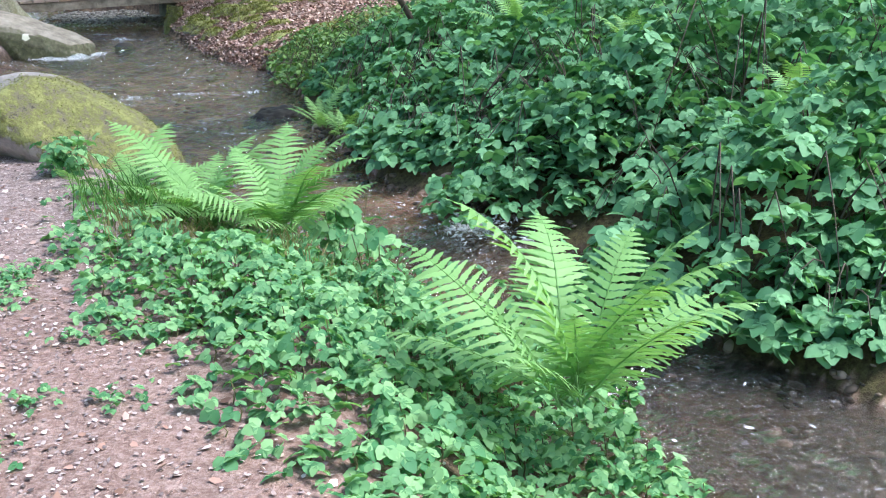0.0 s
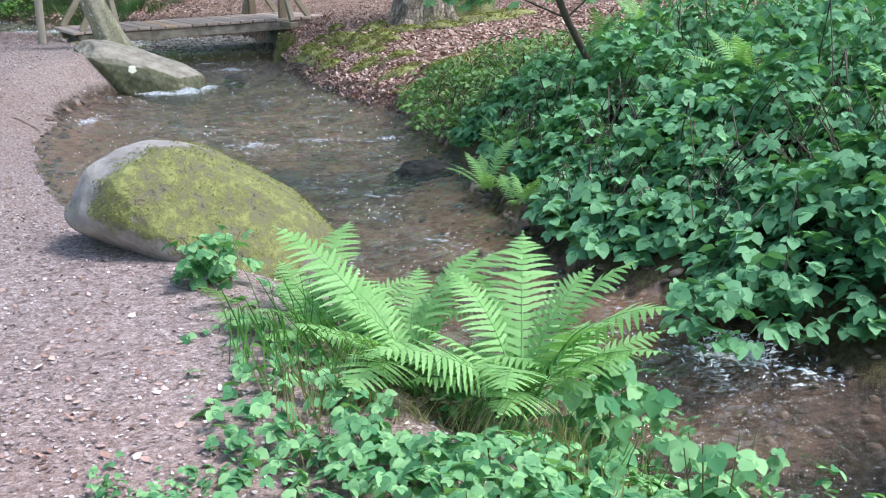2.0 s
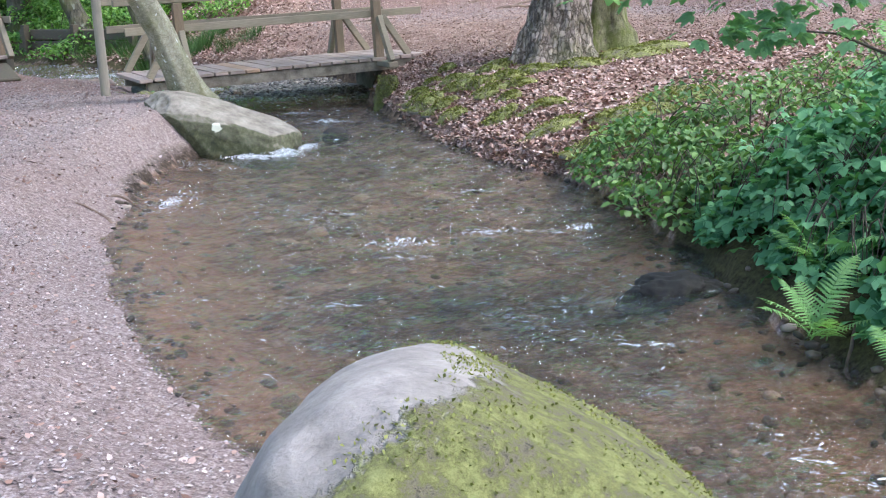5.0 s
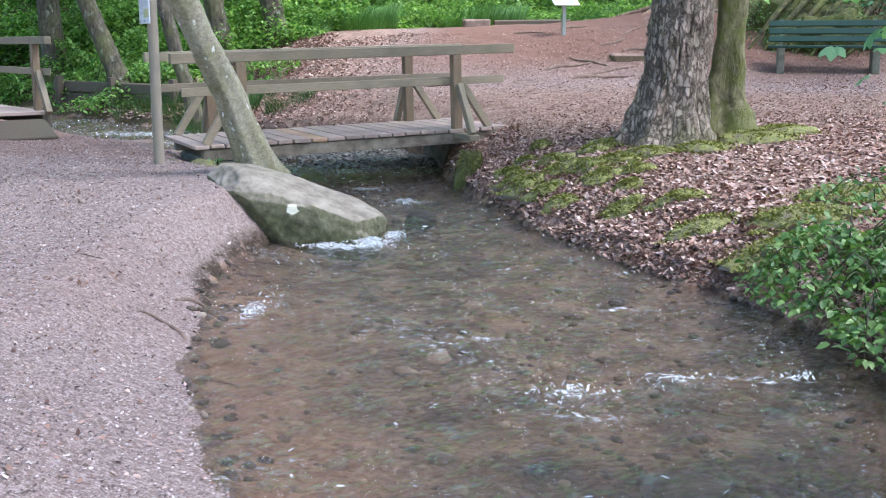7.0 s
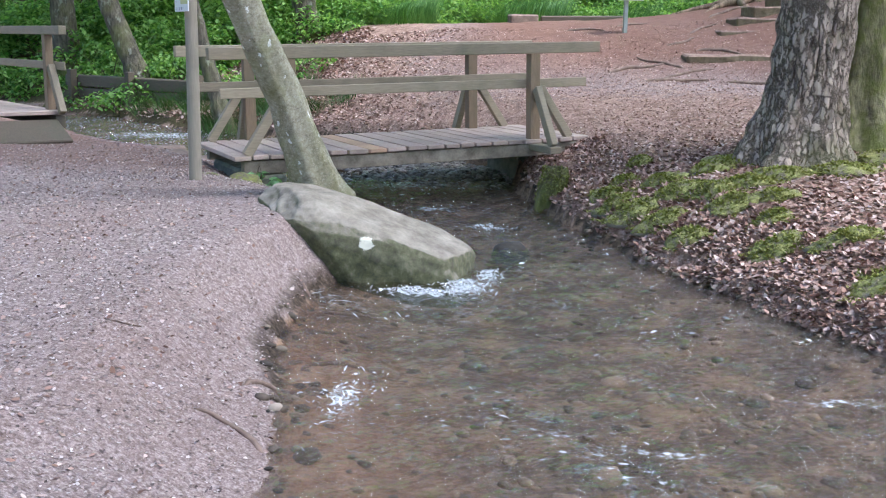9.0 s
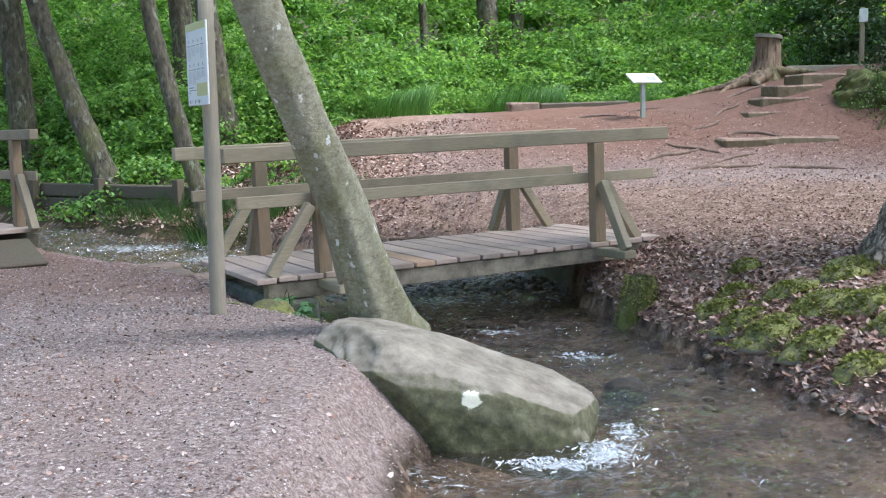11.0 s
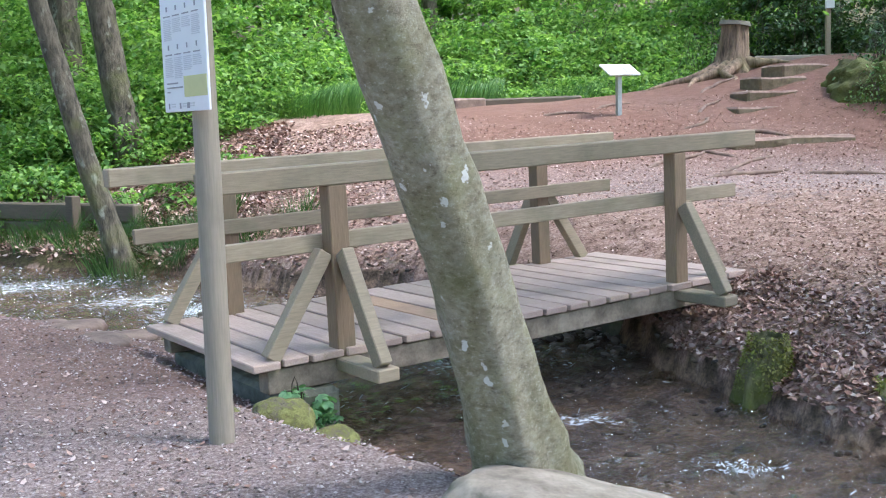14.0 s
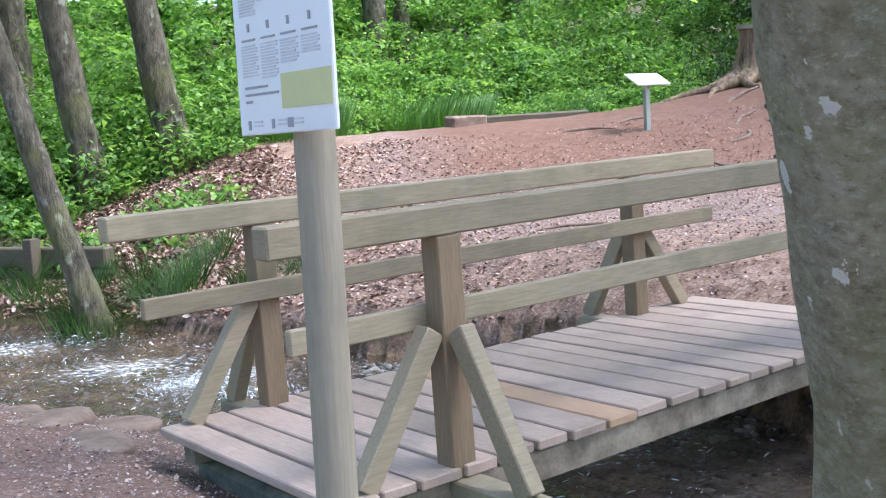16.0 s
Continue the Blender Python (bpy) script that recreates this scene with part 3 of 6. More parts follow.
l.new(bp.outputs[0], gl.inputs["Normal"]); l.new(bp.outputs[0], fr.inputs["Normal"])
l.new(maths(n, l, "MULTIPLY", fr.outputs[0], 3.7, True), mx.inputs[0])
l.new(tr.outputs[0], mx.inputs[1]); l.new(gl.outputs[0], mx.inputs[2])
b.inputs["Base Color"].default_value = (0.75, 0.78, 0.8, 1)
b.inputs["Roughness"].default_value = 0.25
fo = n.new("ShaderNodeMixShader")
f1 = grain(n, l, 17, 7, (1, 1.7, 1), 0.75)
ff = ramp(n, [(0.54, (0, 0, 0)), (0.63, (1, 1, 1))])
l.new(maths(n, l, "ADD", maths(n, l, "SUBTRACT", attr(n, "foam"), 0.42), f1.outputs[0]), ff.inputs[0])
l.new(ff.outputs[0], fo.inputs[0]); l.new(mx.outputs[0], fo.inputs[1]); l.new(b.outputs[0], fo.inputs[2])
l.new(fo.outputs[0], n["Material Output"].inputs[0])

sx, sy = np.arange(-14.0, 4.0, 0.035), np.arange(-2.0, 29.0, 0.035)
SX, SY = np.meshgrid(sx, sy)
near = in_stream(SX, SY) | (np.minimum(to_line(SX, SY, RIGHT_SHORE), to_line(SX, SY, LEFT_SHORE)) < 0.25)
# the base level paints sky glints into the foam mask; FALLS adds broken water
rush_and_glints = 0.33 + 0.055 * ripple(SX, SY, 2.3, 0.7) + 0.03 * ripple(SX, SY, 5.1, 2.0)
FALLS = ((0.2, 6.42, 0.34, 0.22, 0.57), (0.5, 6.25, 0.3, 0.2, 0.47), (-4.93, 15.1, 0.22, 0.25, 0.60), (-5.2, 14.9, 0.35, 0.12, 0.58), (-4.8, 15.5, 0.14, 0.22, 0.55), (-4.97, 17.35, 0.22, 0.14, 0.50),
                          (-5.25, 12.69, 0.2, 0.35, 0.49), (-3.16, 11.24, 0.34, 0.18, 0.48), (-2.64, 11.55, 0.3, 0.16, 0.48), (-1.98, 11.65, 0.16, 0.12, 0.50), (-6.6, 21.3, 1.3, 0.8, 0.47), (-8.6, 22.4, 1.2, 0.9, 0.50), (-9.4, 23.0, 1.5, 1.0, 0.49), (-11, 24.2, 2.2, 1.2, 0.48), (-7.9, 21.4, 0.8, 0.6, 0.51), (-8.9, 22.2, 0.25, 0.2, 0.56), (-6.2, 19.9, 0.9, 0.6, 0.49), (-5.6, 18.4, 0.5, 0.3, 0.48),
                          (-3.1, 10.9, 0.5, 0.12, 0.47), (-2.2, 11.6, 0.5, 0.1, 0.47), (-3.7, 12.2, 0.6, 0.1, 0.47), (-2.9, 13.0, 0.7, 0.1, 0.47), (-1.7, 9.3, 0.6, 0.1, 0.47),
                          (-2.6, 9.2, 0.5, 0.1, 0.47), (-3.3, 9.9, 0.5, 0.1, 0.47), (1.0, 3.6, 0.3, 0.5, 0.2), (1.2, 2.6, 0.3, 0.5, 0.2))
for cx, cy, rx, ry, k in FALLS:
    rush_and_glints = np.maximum(rush_and_glints, k * np.exp(-((SX - cx) / rx) ** 2 - ((SY - cy) / ry) ** 2))
SZ = water_level(SX, SY) + 0.010 * ripple(SX, SY, 7.0) + 0.008 * ripple(SX + 0.2 * ripple(SX, SY, 3.0), SY, 17.0, 1.0) + 0.006 * ripple(SX, SY + 0.1 * ripple(SX, SY, 5.0, 2.0), 31.0, 2.0) + 0.05 * np.clip(rush_and_glints - 0.42, 0, 1) * ripple(SX, SY, 16.0, 3.0) ** 2 + 0.03 * np.clip(rush_and_glints - 0.42, 0, 1)
idx = np.arange(SX.size).reshape(SX.shape)
quads = np.stack([idx[:-1, :-1], idx[:-1, 1:], idx[1:, 1:], idx[1:, :-1]], -1).reshape(-1, 4)
quads = quads[near.reshape(-1)[quads].all(1)]
used = np.unique(quads)
back = np.zeros(SX.size, np.int64); back[used] = np.arange(len(used))
me = array_mesh("stream_water", np.stack([SX, SY, SZ], -1).reshape(-1, 3)[used], back[quads], smooth=True)
at = me.attributes.new("foam", "FLOAT", "POINT")
at.data.foreach_set("value", rush_and_glints.reshape(-1)[used].astype(np.float32))
water = tagged(link_mesh("stream_water", me, WATER), "shallow clear brook rippling over brown stones", "water", kind="structure")
water.visible_shadow = False


# ---- stones ----
def boulder_mesh(name, rx, ry, up, down, seed, rough=0.12, square=2.4, subdiv=5, cuts=(), rx_back=None, ry_near=None, droop=0.0):
    bm = bmesh.new()
    bmesh.ops.create_icosphere(bm, subdivisions=subdiv, radius=1.0)
    off = Vector((seed * 3.1, seed * 1.7, seed * 2.3))
    for v in bm.verts:
        d = v.co.normalized()
        k = (abs(d.x) ** square + abs(d.y) ** square + abs(d.z) ** square) ** (-1 / square)
        p = Vector((d.x * (rx if d.x > 0 or rx_back is None else rx_back), d.y * (ry if d.y > 0 or ry_near is None else ry_near), d.z * (up if d.z > 0 else down))) * k
        if rx_back and p.x < 0:
            p.z -= droop * (p.x / rx_back) ** 2
        f = max(1.0, 0.5 / rx)
        for way, far in cuts:
            w = Vector(way).normalized()
            over = p.dot(w) - far
            if over > 0:
                p -= w * over * 0.86
        s = noise.noise(p * 2.2 * f + off) * rough + noise.noise(p * 6 * f + off) * rough * 0.5 + noise.noise(p * 17 * f + off) * rough * 0.24
        v.co = p * (1 + s)
    return bm


def boulder(name, x, y, z, rz, tilt, bm, material, label, category="boulder", group=""):
    ob = part(name, bm, material, smooth=True)
    ob.matrix_world = Matrix.Translation((x, y, z)) @ pose(0, 0, 0, 0, 0, rz) @ pose(0, 0, 0, 0, tilt, 0)
    return tagged(ob, label, category, group)


LONG_BOULDER = boulder("boulder", 0, 0, 0, 0, 0, boulder_mesh("boulder", 0.807, 0.533, 0.342, 0.22, 1, 0.05, 2.7, 6, (((-0.6, -0.5, 0.6), 0.50), ((0.2, -0.8, 0.6), 0.57), ((-0.8, 0.5, 0.3), 0.46)), 0.42, 0.714, 0.144), STONE_MOSSY,
        "long boulder covered in yellow-green moss beside the brook")
LONG_BOULDER.matrix_world = pose(-2.405, 6.889, 0.158, 0, 0, -3.4) @ pose(0, 0, 0, 0, 24.4, 0) @ pose(0, 0, 0, -13.6, 0, 0)
boulder("boulder", -5.76, 15.56, -0.085, 2, 17.0, boulder_mesh("boulder", 0.87, 0.53, 0.285, 0.42, 4, 0.075, 3.0, 6, (((0.1, -0.15, 1), 0.25), ((-0.8, -0.5, 0.55), 0.62), ((0.15, -1, 0.1), 0.42), ((0.9, -0.3, 0.5), 0.70), ((-0.3, -0.9, -0.55), 0.44), ((-0.65, -0.4, -0.7), 0.47), ((0, -0.75, 0.7), 0.40))), STONE_BARE,
        "bare grey boulder with a pale lichen spot, lying in the brook")

# ---- footbridge ----
BRIDGE = thing("footbridge", -7.05, 18.2, 0.30, "weathered wooden footbridge with plank deck and railings over the brook", "footbridge", rz=33.1)
BRIDGE.matrix_world = pose(-7.05, 18.2, 0.30, 0, -1.45, 33.1)
WIDE = 1.50
edge = -0.60
i = 0
rnd = random.Random(4)
while edge < 3.42:
    w = rnd.uniform(0.175, 0.235)
    out = rnd.uniform(-0.015, 0.015)
    part("plank", box_bm(edge, -0.07 + out, -0.045 + rnd.uniform(-0.004, 0.004), edge + w - 0.022, WIDE + 0.08 + out, rnd.uniform(-0.003, 0.003), 0.006), PLANK_NEW if i == 7 else PLANK_WOOD, BRIDGE)
    edge += w
    i += 1
END = edge
for q in (0.02, WIDE - 0.02):
    part("beam", box_bm(-0.50, q - 0.06, -0.19, END - 0.05, q + 0.06, -0.055, 0.006), BEAM_STEEL, BRIDGE, "flaking pale painted bridge beam")
for s, away in ((0.0, -1), (2.79, 1)):
    part("sill", box_bm(s - 0.07, -0.50, -0.125, s + 0.07, 0.05, -0.05, 0.008), RAIL_WOOD, BRIDGE)
    part("sill", box_bm(s - 0.07, WIDE - 0.05, -0.125, s + 0.07, WIDE + 0.50, -0.05, 0.008), RAIL_WOOD, BRIDGE)
    for q, side in ((-0.005, -1), (WIDE + 0.005, 1)):
        part("post", box_bm(s - 0.06, q - 0.055, -0.05, s + 0.06, q + 0.055, 0.93, 0.006), POST_WOOD, BRIDGE)
        part("brace", beam_bm((s, q + side * 0.44, -0.045), (s, q + side * 0.085, 0.56), 0.10, 0.075, 0.006, (1, 0, 0)), RAIL_WOOD, BRIDGE)
        part("brace", beam_bm((s + away * 0.46, q, 0.0), (s + away * 0.085, q, 0.56), 0.09, 0.085, 0.006, (0, 1, 0)), RAIL_WOOD, BRIDGE)
for q, mid in ((-0.005, 0.072), (WIDE + 0.005, WIDE - 0.072)):
    part("top_rail", box_bm(-0.80, q - 0.055, 0.932, 3.62, q + 0.055, 1.052, 0.008), RAIL_WOOD, BRIDGE)
    part("middle_rail", box_bm(-0.68, mid - 0.02, 0.555, 3.52, mid + 0.02, 0.655, 0.006), RAIL_WOOD, BRIDGE)
ab = tagged(part("abutment", box_bm(-0.42, -0.10, -0.95, -0.08, 1.6, -0.20, 0.03), CONCRETE), "stained concrete bridge abutment with moss", "abutment", kind="structure")
ab.matrix_world = BRIDGE.matrix_world.copy()
ab = tagged(part("abutment", box_bm(3.05, -0.10, -0.95, 3.40, 1.6, -0.20, 0.03), CONCRETE), "stained concrete bridge abutment in the bank", "abutment", kind="structure")
ab.matrix_world = BRIDGE.matrix_world.copy()

# ---- information board on its round post ----
SIGN = thing("information_sign", -7.49, 16.70, 0.20, "white trail information panel on a round grey wooden post", "sign")
tube("post", [(0, 0, -0.15), (0.0, 0, 0.5), (0.004, 0, 1.2), (0, 0, 1.95), (0, 0, 2.16), (0, 0, 2.162)], [0.056, 0.055, 0.054, 0.053, 0.053, 0.001], GREY_POST, SIGN, 20, 0.04, 6)
PANEL_WHITE = plain_material("white_sign_panel", (0.78, 0.80, 0.86), 0.35, 0, 0.02, 8)
PRINT = plain_material("grey_print", (0.62, 0.64, 0.70), 0.6, 0, 0.1)
PRINT_DARK = plain_material("dark_print", (0.33, 0.33, 0.38), 0.6, 0, 0.1)
PRINT_YELLOW = plain_material("yellow_green_print", (0.58, 0.58, 0.30), 0.5, 0, 0.04)
panel = part("panel", box_bm(-0.22, -0.006, -0.275, 0.22, 0.006, 0.275, 0.003), PANEL_WHITE, SIGN)
panel.matrix_local = pose(-0.060, -0.042, 1.712, 0, 0, -54.9)


def print_bar(x0, z0, x1, z1, material, label=""):
    part("print", box_bm(x0, -0.0085, z0, x1, -0.0062, z1, 0), material, panel, label)


for row_z in (0.10, -0.06):
    for k in range(4):
        x = -0.185 + 0.094 * k
        print_bar(x + 0.034, row_z + 0.045, x + 0.044, row_z + 0.065, PRINT_DARK)
        print_bar(x + 0.004, row_z + 0.022, x + 0.07, row_z + 0.027, PRINT_DARK)
        depth = (0.085, 0.095, 0.06, 0.045)[(k + (row_z > 0)) % 4]
        lines = int(depth / 0.0075)
        for j in range(lines):
            print_bar(x, row_z + 0.012 - 0.0075 * j - 0.004, x + 0.078 - 0.012 * ((j * 7 + k) % 3 == 0), row_z + 0.012 - 0.0075 * j, PRINT)
print_bar(-0.005, -0.215, 0.215, -0.13, PRINT_YELLOW, "yellow-green box of print")
for j in range(3):
    print_bar(-0.18, -0.158 - 0.018 * j, (-0.07, -0.02, -0.15)[j], -0.152 - 0.018 * j, PRINT_DARK)
for x in (-0.175, -0.06, 0.015):
    print_bar(x, -0.262, x + 0.012 + 0.012 * (x > 0), -0.238, PRINT_DARK)
    print_bar(x + 0.03, -0.255, x + 0.07, -0.250, PRINT)
    print_bar(x + 0.03, -0.245, x + 0.07, -0.240, PRINT)
print_bar(-0.215, 0.225, 0.215, 0.272, PRINT_YELLOW, "yellow-green heading band")


# ---- leaves and plants ----
def leaflet(length=1.0, width=0.6, fold=0.12, droop=0.15, fine=True):
    """A pointed oval leaf from its foot at the origin along +y, folded on its midrib."""
    ys, ws = ((0.0, 0.2, 0.64, 1.0), (0.2, 0.95, 0.95, 0.2)) if fine else ((0.0, 0.45, 1.0), (0.35, 1.0, 0.25))
    verts, faces = [], []
    for y, w in zip(ys, ws):
        z = -droop * y * y
        verts += [(-w * width / 2, y * length, z + fold * w * width), (0, y * length, z), (w * width / 2, y * length, z + fold * w * width)]
    for i in range(len(ys) - 1):
        faces += [(3 * i, 3 * i + 1, 3 * i + 4, 3 * i + 3), (3 * i + 1, 3 * i + 2, 3 * i + 5, 3 * i + 4)]
    return np.array(verts), np.array(faces)


def spin(verts, a):
    c, s = math.cos(a), math.sin(a)
    return verts @ np.array([[c, -s, 0], [s, c, 0], [0, 0, 1]]).T


def trefoil(fine=True):
    """A leaf of three leaflets."""
    v, f = leaflet(0.95, 0.80, 0.09, 0.22, fine)
    w, g = leaflet(0.82, 0.70, 0.09, 0.22, fine)
    return join_arrays([(v + (0, 0.25, 0), f), (spin(w, 1.25) + (0, 0.18, 0), g), (spin(w, -1.25) + (0, 0.18, 0), g)])


def lobed():
    """A leaf of five pointed lobes."""
    items = []
    for a, k in ((0, 1.0), (0.75, 0.85), (-0.75, 0.85), (1.6, 0.55), (-1.6, 0.55)):
        v, f = leaflet(k, 0.42 * k + 0.12, 0.05)
        items.append((spin(v, a), f))
    return join_arrays(items)


def simple_leaf():
    """A small diamond leaf of two folded halves, for what is far off."""
    return np.array([(0, 0, 0), (-0.3, 0.45, 0.08), (0, 1, -0.1), (0.3, 0.45, 0.08)]), np.array([(0, 3, 2, 1)])


def leaves_mesh(name, proto, places, sizes, tilt=(0.1, 0.9), rng=RNG, yaw=None):
    n = len(places)
    yaw = rng.uniform(0, 2 * math.pi, n) if yaw is None else yaw
    t = turns_of(yaw, -rng.uniform(*tilt, n), rng.normal(0, 0.35, n))
    v, f = strew(proto[0], proto[1], np.asarray(places), t, sizes)
    return array_mesh(name, v, f)


LEAF_BRAMBLE = leaf_material("bramble_leaf", (0.075, 0.215, 0.10), (0.27, 0.53, 0.27), 0.28, 0.32, 0.6)
LEAF_HERB = leaf_material("herb_leaf", (0.075, 0.235, 0.10), (0.33, 0.57, 0.26), 0.25, 0.36, 0.6)
LEAF_FERN = leaf_material("fern_frond", (0.22, 0.42, 0.14), (0.36, 0.60, 0.25), 0.3, 0.4, 0.55)
LEAF_WOOD = leaf_material("woodland_leaf", (0.07, 0.195, 0.045), (0.44, 0.66, 0.24), 0.25, 0.55, 0.6)
LEAF_FAR = leaf_material("far_woodland_leaf", (0.09, 0.24, 0.04), (0.52, 0.78, 0.24), 0.3, 0.55)
LEAF_MAPLE = leaf_material("sapling_leaf", (0.19, 0.38, 0.20), (0.36, 0.60, 0.34), 0.4, 0.45)
LEAF_MOSS = leaf_material("moss_shoot", (0.17, 0.18, 0.055), (0.36, 0.37, 0.12), 0.2, 0.2, 0.8)
LEAF_LOW = leaf_material("low_shrub_leaf", (0.06, 0.15, 0.045), (0.26, 0.41, 0.13), 0.4, 0.3)
GRASS = leaf_material("grass_blade", (0.06, 0.16, 0.04), (0.21, 0.40, 0.11), 0.4, 0.35)
# a copy of GRASS with the bank's shade put into its colour
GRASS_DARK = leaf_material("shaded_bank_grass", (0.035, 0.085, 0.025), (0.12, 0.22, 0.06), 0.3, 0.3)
GRASS_DRY = leaf_material("dry_grass_blade", (0.22, 0.20, 0.09), (0.42, 0.38, 0.2), 0.3, 0.3)
LITTER = litter_material("fallen_beech_leaf", [(0.0, (0.13, 0.075, 0.055)), (0.4, (0.34, 0.21, 0.17)), (0.8, (0.50, 0.36, 0.31)), (1.0, (0.64, 0.52, 0.48))])
CHIP = litter_material("gravel_chip", [(0.0, (0.09, 0.07, 0.066)), (0.35, (0.25, 0.195, 0.186)), (0.75, (0.42, 0.345, 0.33)), (1.0, (0.62, 0.56, 0.55))])
TREFOIL, TREFOIL_FAR, LOBED, SIMPLE, SINGLE, SINGLE_FAR = trefoil(), trefoil(False), lobed(), simple_leaf(), leaflet(1.0, 0.6), leaflet(1.0, 0.6, fine=False)


# brambles on the far bank, in clumps along the shore
def bramble_bush(cx, cy, along, across, tall, count, seed, size=(0.058, 0.10), label="dense dark green bramble bush on the bank", proto=TREFOIL, material=LEAF_BRAMBLE, category="bush", group="brambles on the bank", canes=26):
    """A thicket on an oval of ground: arching canes and three-part leaves over its upper and outer side."""
    r = np.random.default_rng(seed)
    z0 = ground_z(cx, cy)
    bush = thing("bramble_bush" if material is LEAF_BRAMBLE else "low_shrub", cx, cy, z0, label, category, group)
    a, q = r.uniform(0, 2 * math.pi, count), np.sqrt(r.uniform(0, 1, count))
    lumps = r.uniform(0, 6, 3)
    edge = 1 + 0.18 * np.sin(3 * a + lumps[0]) + 0.12 * np.sin(5 * a + lumps[1]) + 0.07 * np.sin(9 * a + lumps[2])
    x, y = np.cos(a) * q * along * edge, np.sin(a) * q * across * edge
    gz = ground(cx + x, cy + y)[0]
    gz = np.maximum(gz, water_level(cx + x, cy + y) + 0.10)
    dome = tall * (1 - q ** 2.6) * (0.72 + 0.36 * ripple(cx + x, cy + y, 3.1, seed * 0.7) + 0.2 * ripple(cx + x, cy + y, 7.3, seed * 1.3)) + 0.06
    z = gz + dome * (1 - 0.62 * r.uniform(0, 1, count) ** 1.7)
    stray = r.uniform(0, 1, count) < 0.10
    z = np.where(stray, z + r.uniform(0.0, 0.22, count) * min(1.0, tall / 0.6), z)
    P = np.stack([x * np.where(stray, 1.07, 1.0), y * np.where(stray, 1.07, 1.0), z - z0], -1)
    tagged(link_mesh("leaves", leaves_mesh("leaves", proto, P, r.uniform(*size, count) * np.where(r.uniform(0, 1, count) < 0.3, 0.66, 1.0), (0.0, 0.75), r), material, bush), kind="stuff")
    tubes = []
    for k in range(canes):
        b = r.uniform(0, 2 * math.pi)
        d0, d1 = r.uniform(0.1, 0.6), r.uniform(0.7, 1.05)
        p0 = Vector((math.cos(b) * d0 * along, math.sin(b) * d0 * across, 0))
        p1 = Vector((math.cos(b + 0.4) * d1 * along, math.sin(b + 0.4) * d1 * across, 0))
        p0.z, p1.z = ground_z(cx + p0.x, cy + p0.y) - z0, max(ground_z(cx + p1.x, cy + p1.y), -0.25) - z0 + 0.08
        top = (p0 + p1) / 2 + Vector((0, 0, tall * r.uniform(0.5, 0.95)))
        tubes.append(tube_arrays([p0, p0.lerp(top, 0.6) + Vector((0, 0, 0.08)), top, top.lerp(p1, 0.5) + Vector((0, 0, 0.05)), p1], [0.006, 0.005, 0.004, 0.003, 0.002], 4))
    v, f = join_arrays(tubes)
    tagged(link_mesh("cane_tangle", array_mesh("cane_tangle", v, f), TWIG, bush, "thin brown arching canes"), kind="stuff")
    return bush


for k, (x, y, a, b, h, c) in enumerate((
        (1.75, 5.3, 1.05, 0.95, 0.75, 1300), (3.5, 4.0, 1.25, 1.1, 0.95, 1500), (1.0, 6.9, 0.95, 0.8, 0.62, 1200), (2.2, 7.0, 1.2, 1.2, 1.0, 1500),
        (0.42, 8.2, 1.0, 0.85, 0.62, 1300), (1.5, 9.0, 1.3, 1.1, 0.95, 1500), (0.0, 9.75, 0.9, 0.9, 0.6, 1300), (1.0, 11.0, 1.4, 1.1, 0.85, 1400),
        (3.7, 5.6, 1.4, 1.5, 1.2, 1300), (3.3, 9.3, 1.6, 1.7, 1.15, 1400), (2.7, 12.2, 1.6, 1.3, 0.95, 1200), (4.3, 1.6, 1.3, 1.5, 0.9, 1000),
        (1.85, 4.65, 0.55, 0.45, 0.3, 420), (0.1, 7.55, 0.45, 0.45, 0.35, 420), (2.6, 3.9, 0.6, 0.5, 0.35, 420), (0.55, 6.95, 0.5, 0.4, 0.3, 380), (-0.32, 8.2, 0.36, 0.5, 0.35, 420), (-0.45, 9.05, 0.34, 0.5, 0.36, 420), (-0.62, 9.9, 0.38, 0.6, 0.34, 460), (-0.78, 10.7, 0.4, 0.6, 0.36, 460),
        (5.4, 7.6, 1.8, 2.2, 1.5, 1200), (5.0, 11.6, 1.8, 2.0, 1.4, 1100), (-0.55, 11.3, 0.7, 0.8, 0.4, 700), (1.2, 13.4, 1.3, 1.0, 0.55, 800))):
    bramble_bush(x, y, a, b, h, int(1.25 * c), 20 + k, proto=TREFOIL_FAR if x > 2.5 or y > 8.6 else TREFOIL)
for k, (x, y, a, b, h, c) in enumerate(((-1.3, 12.2, 0.55, 0.7, 0.36, 1300), (-1.45, 13.2, 0.65, 0.6, 0.34, 1200), (-1.05, 11.4, 0.45, 0.6, 0.36, 900), (-0.35, 12.9, 0.8, 0.7, 0.34, 900), (-0.4, 14.4, 1.0, 0.8, 0.25, 700),
                                         (0.9, 15.2, 1.1, 1.0, 0.3, 700), (2.6, 14.8, 1.2, 1.2, 0.45, 700), (2.2, 17.3, 1.3, 1.3, 0.35, 600), (4.2, 17.0, 1.4, 1.6, 0.7, 600))):
    bramble_bush(x, y, a, b, h, c, 60 + k, (0.045, 0.075), "low yellowish green shrub over mossy leaf litter", SINGLE, LEAF_LOW, "shrub", "low shrubs on the bank", 14)


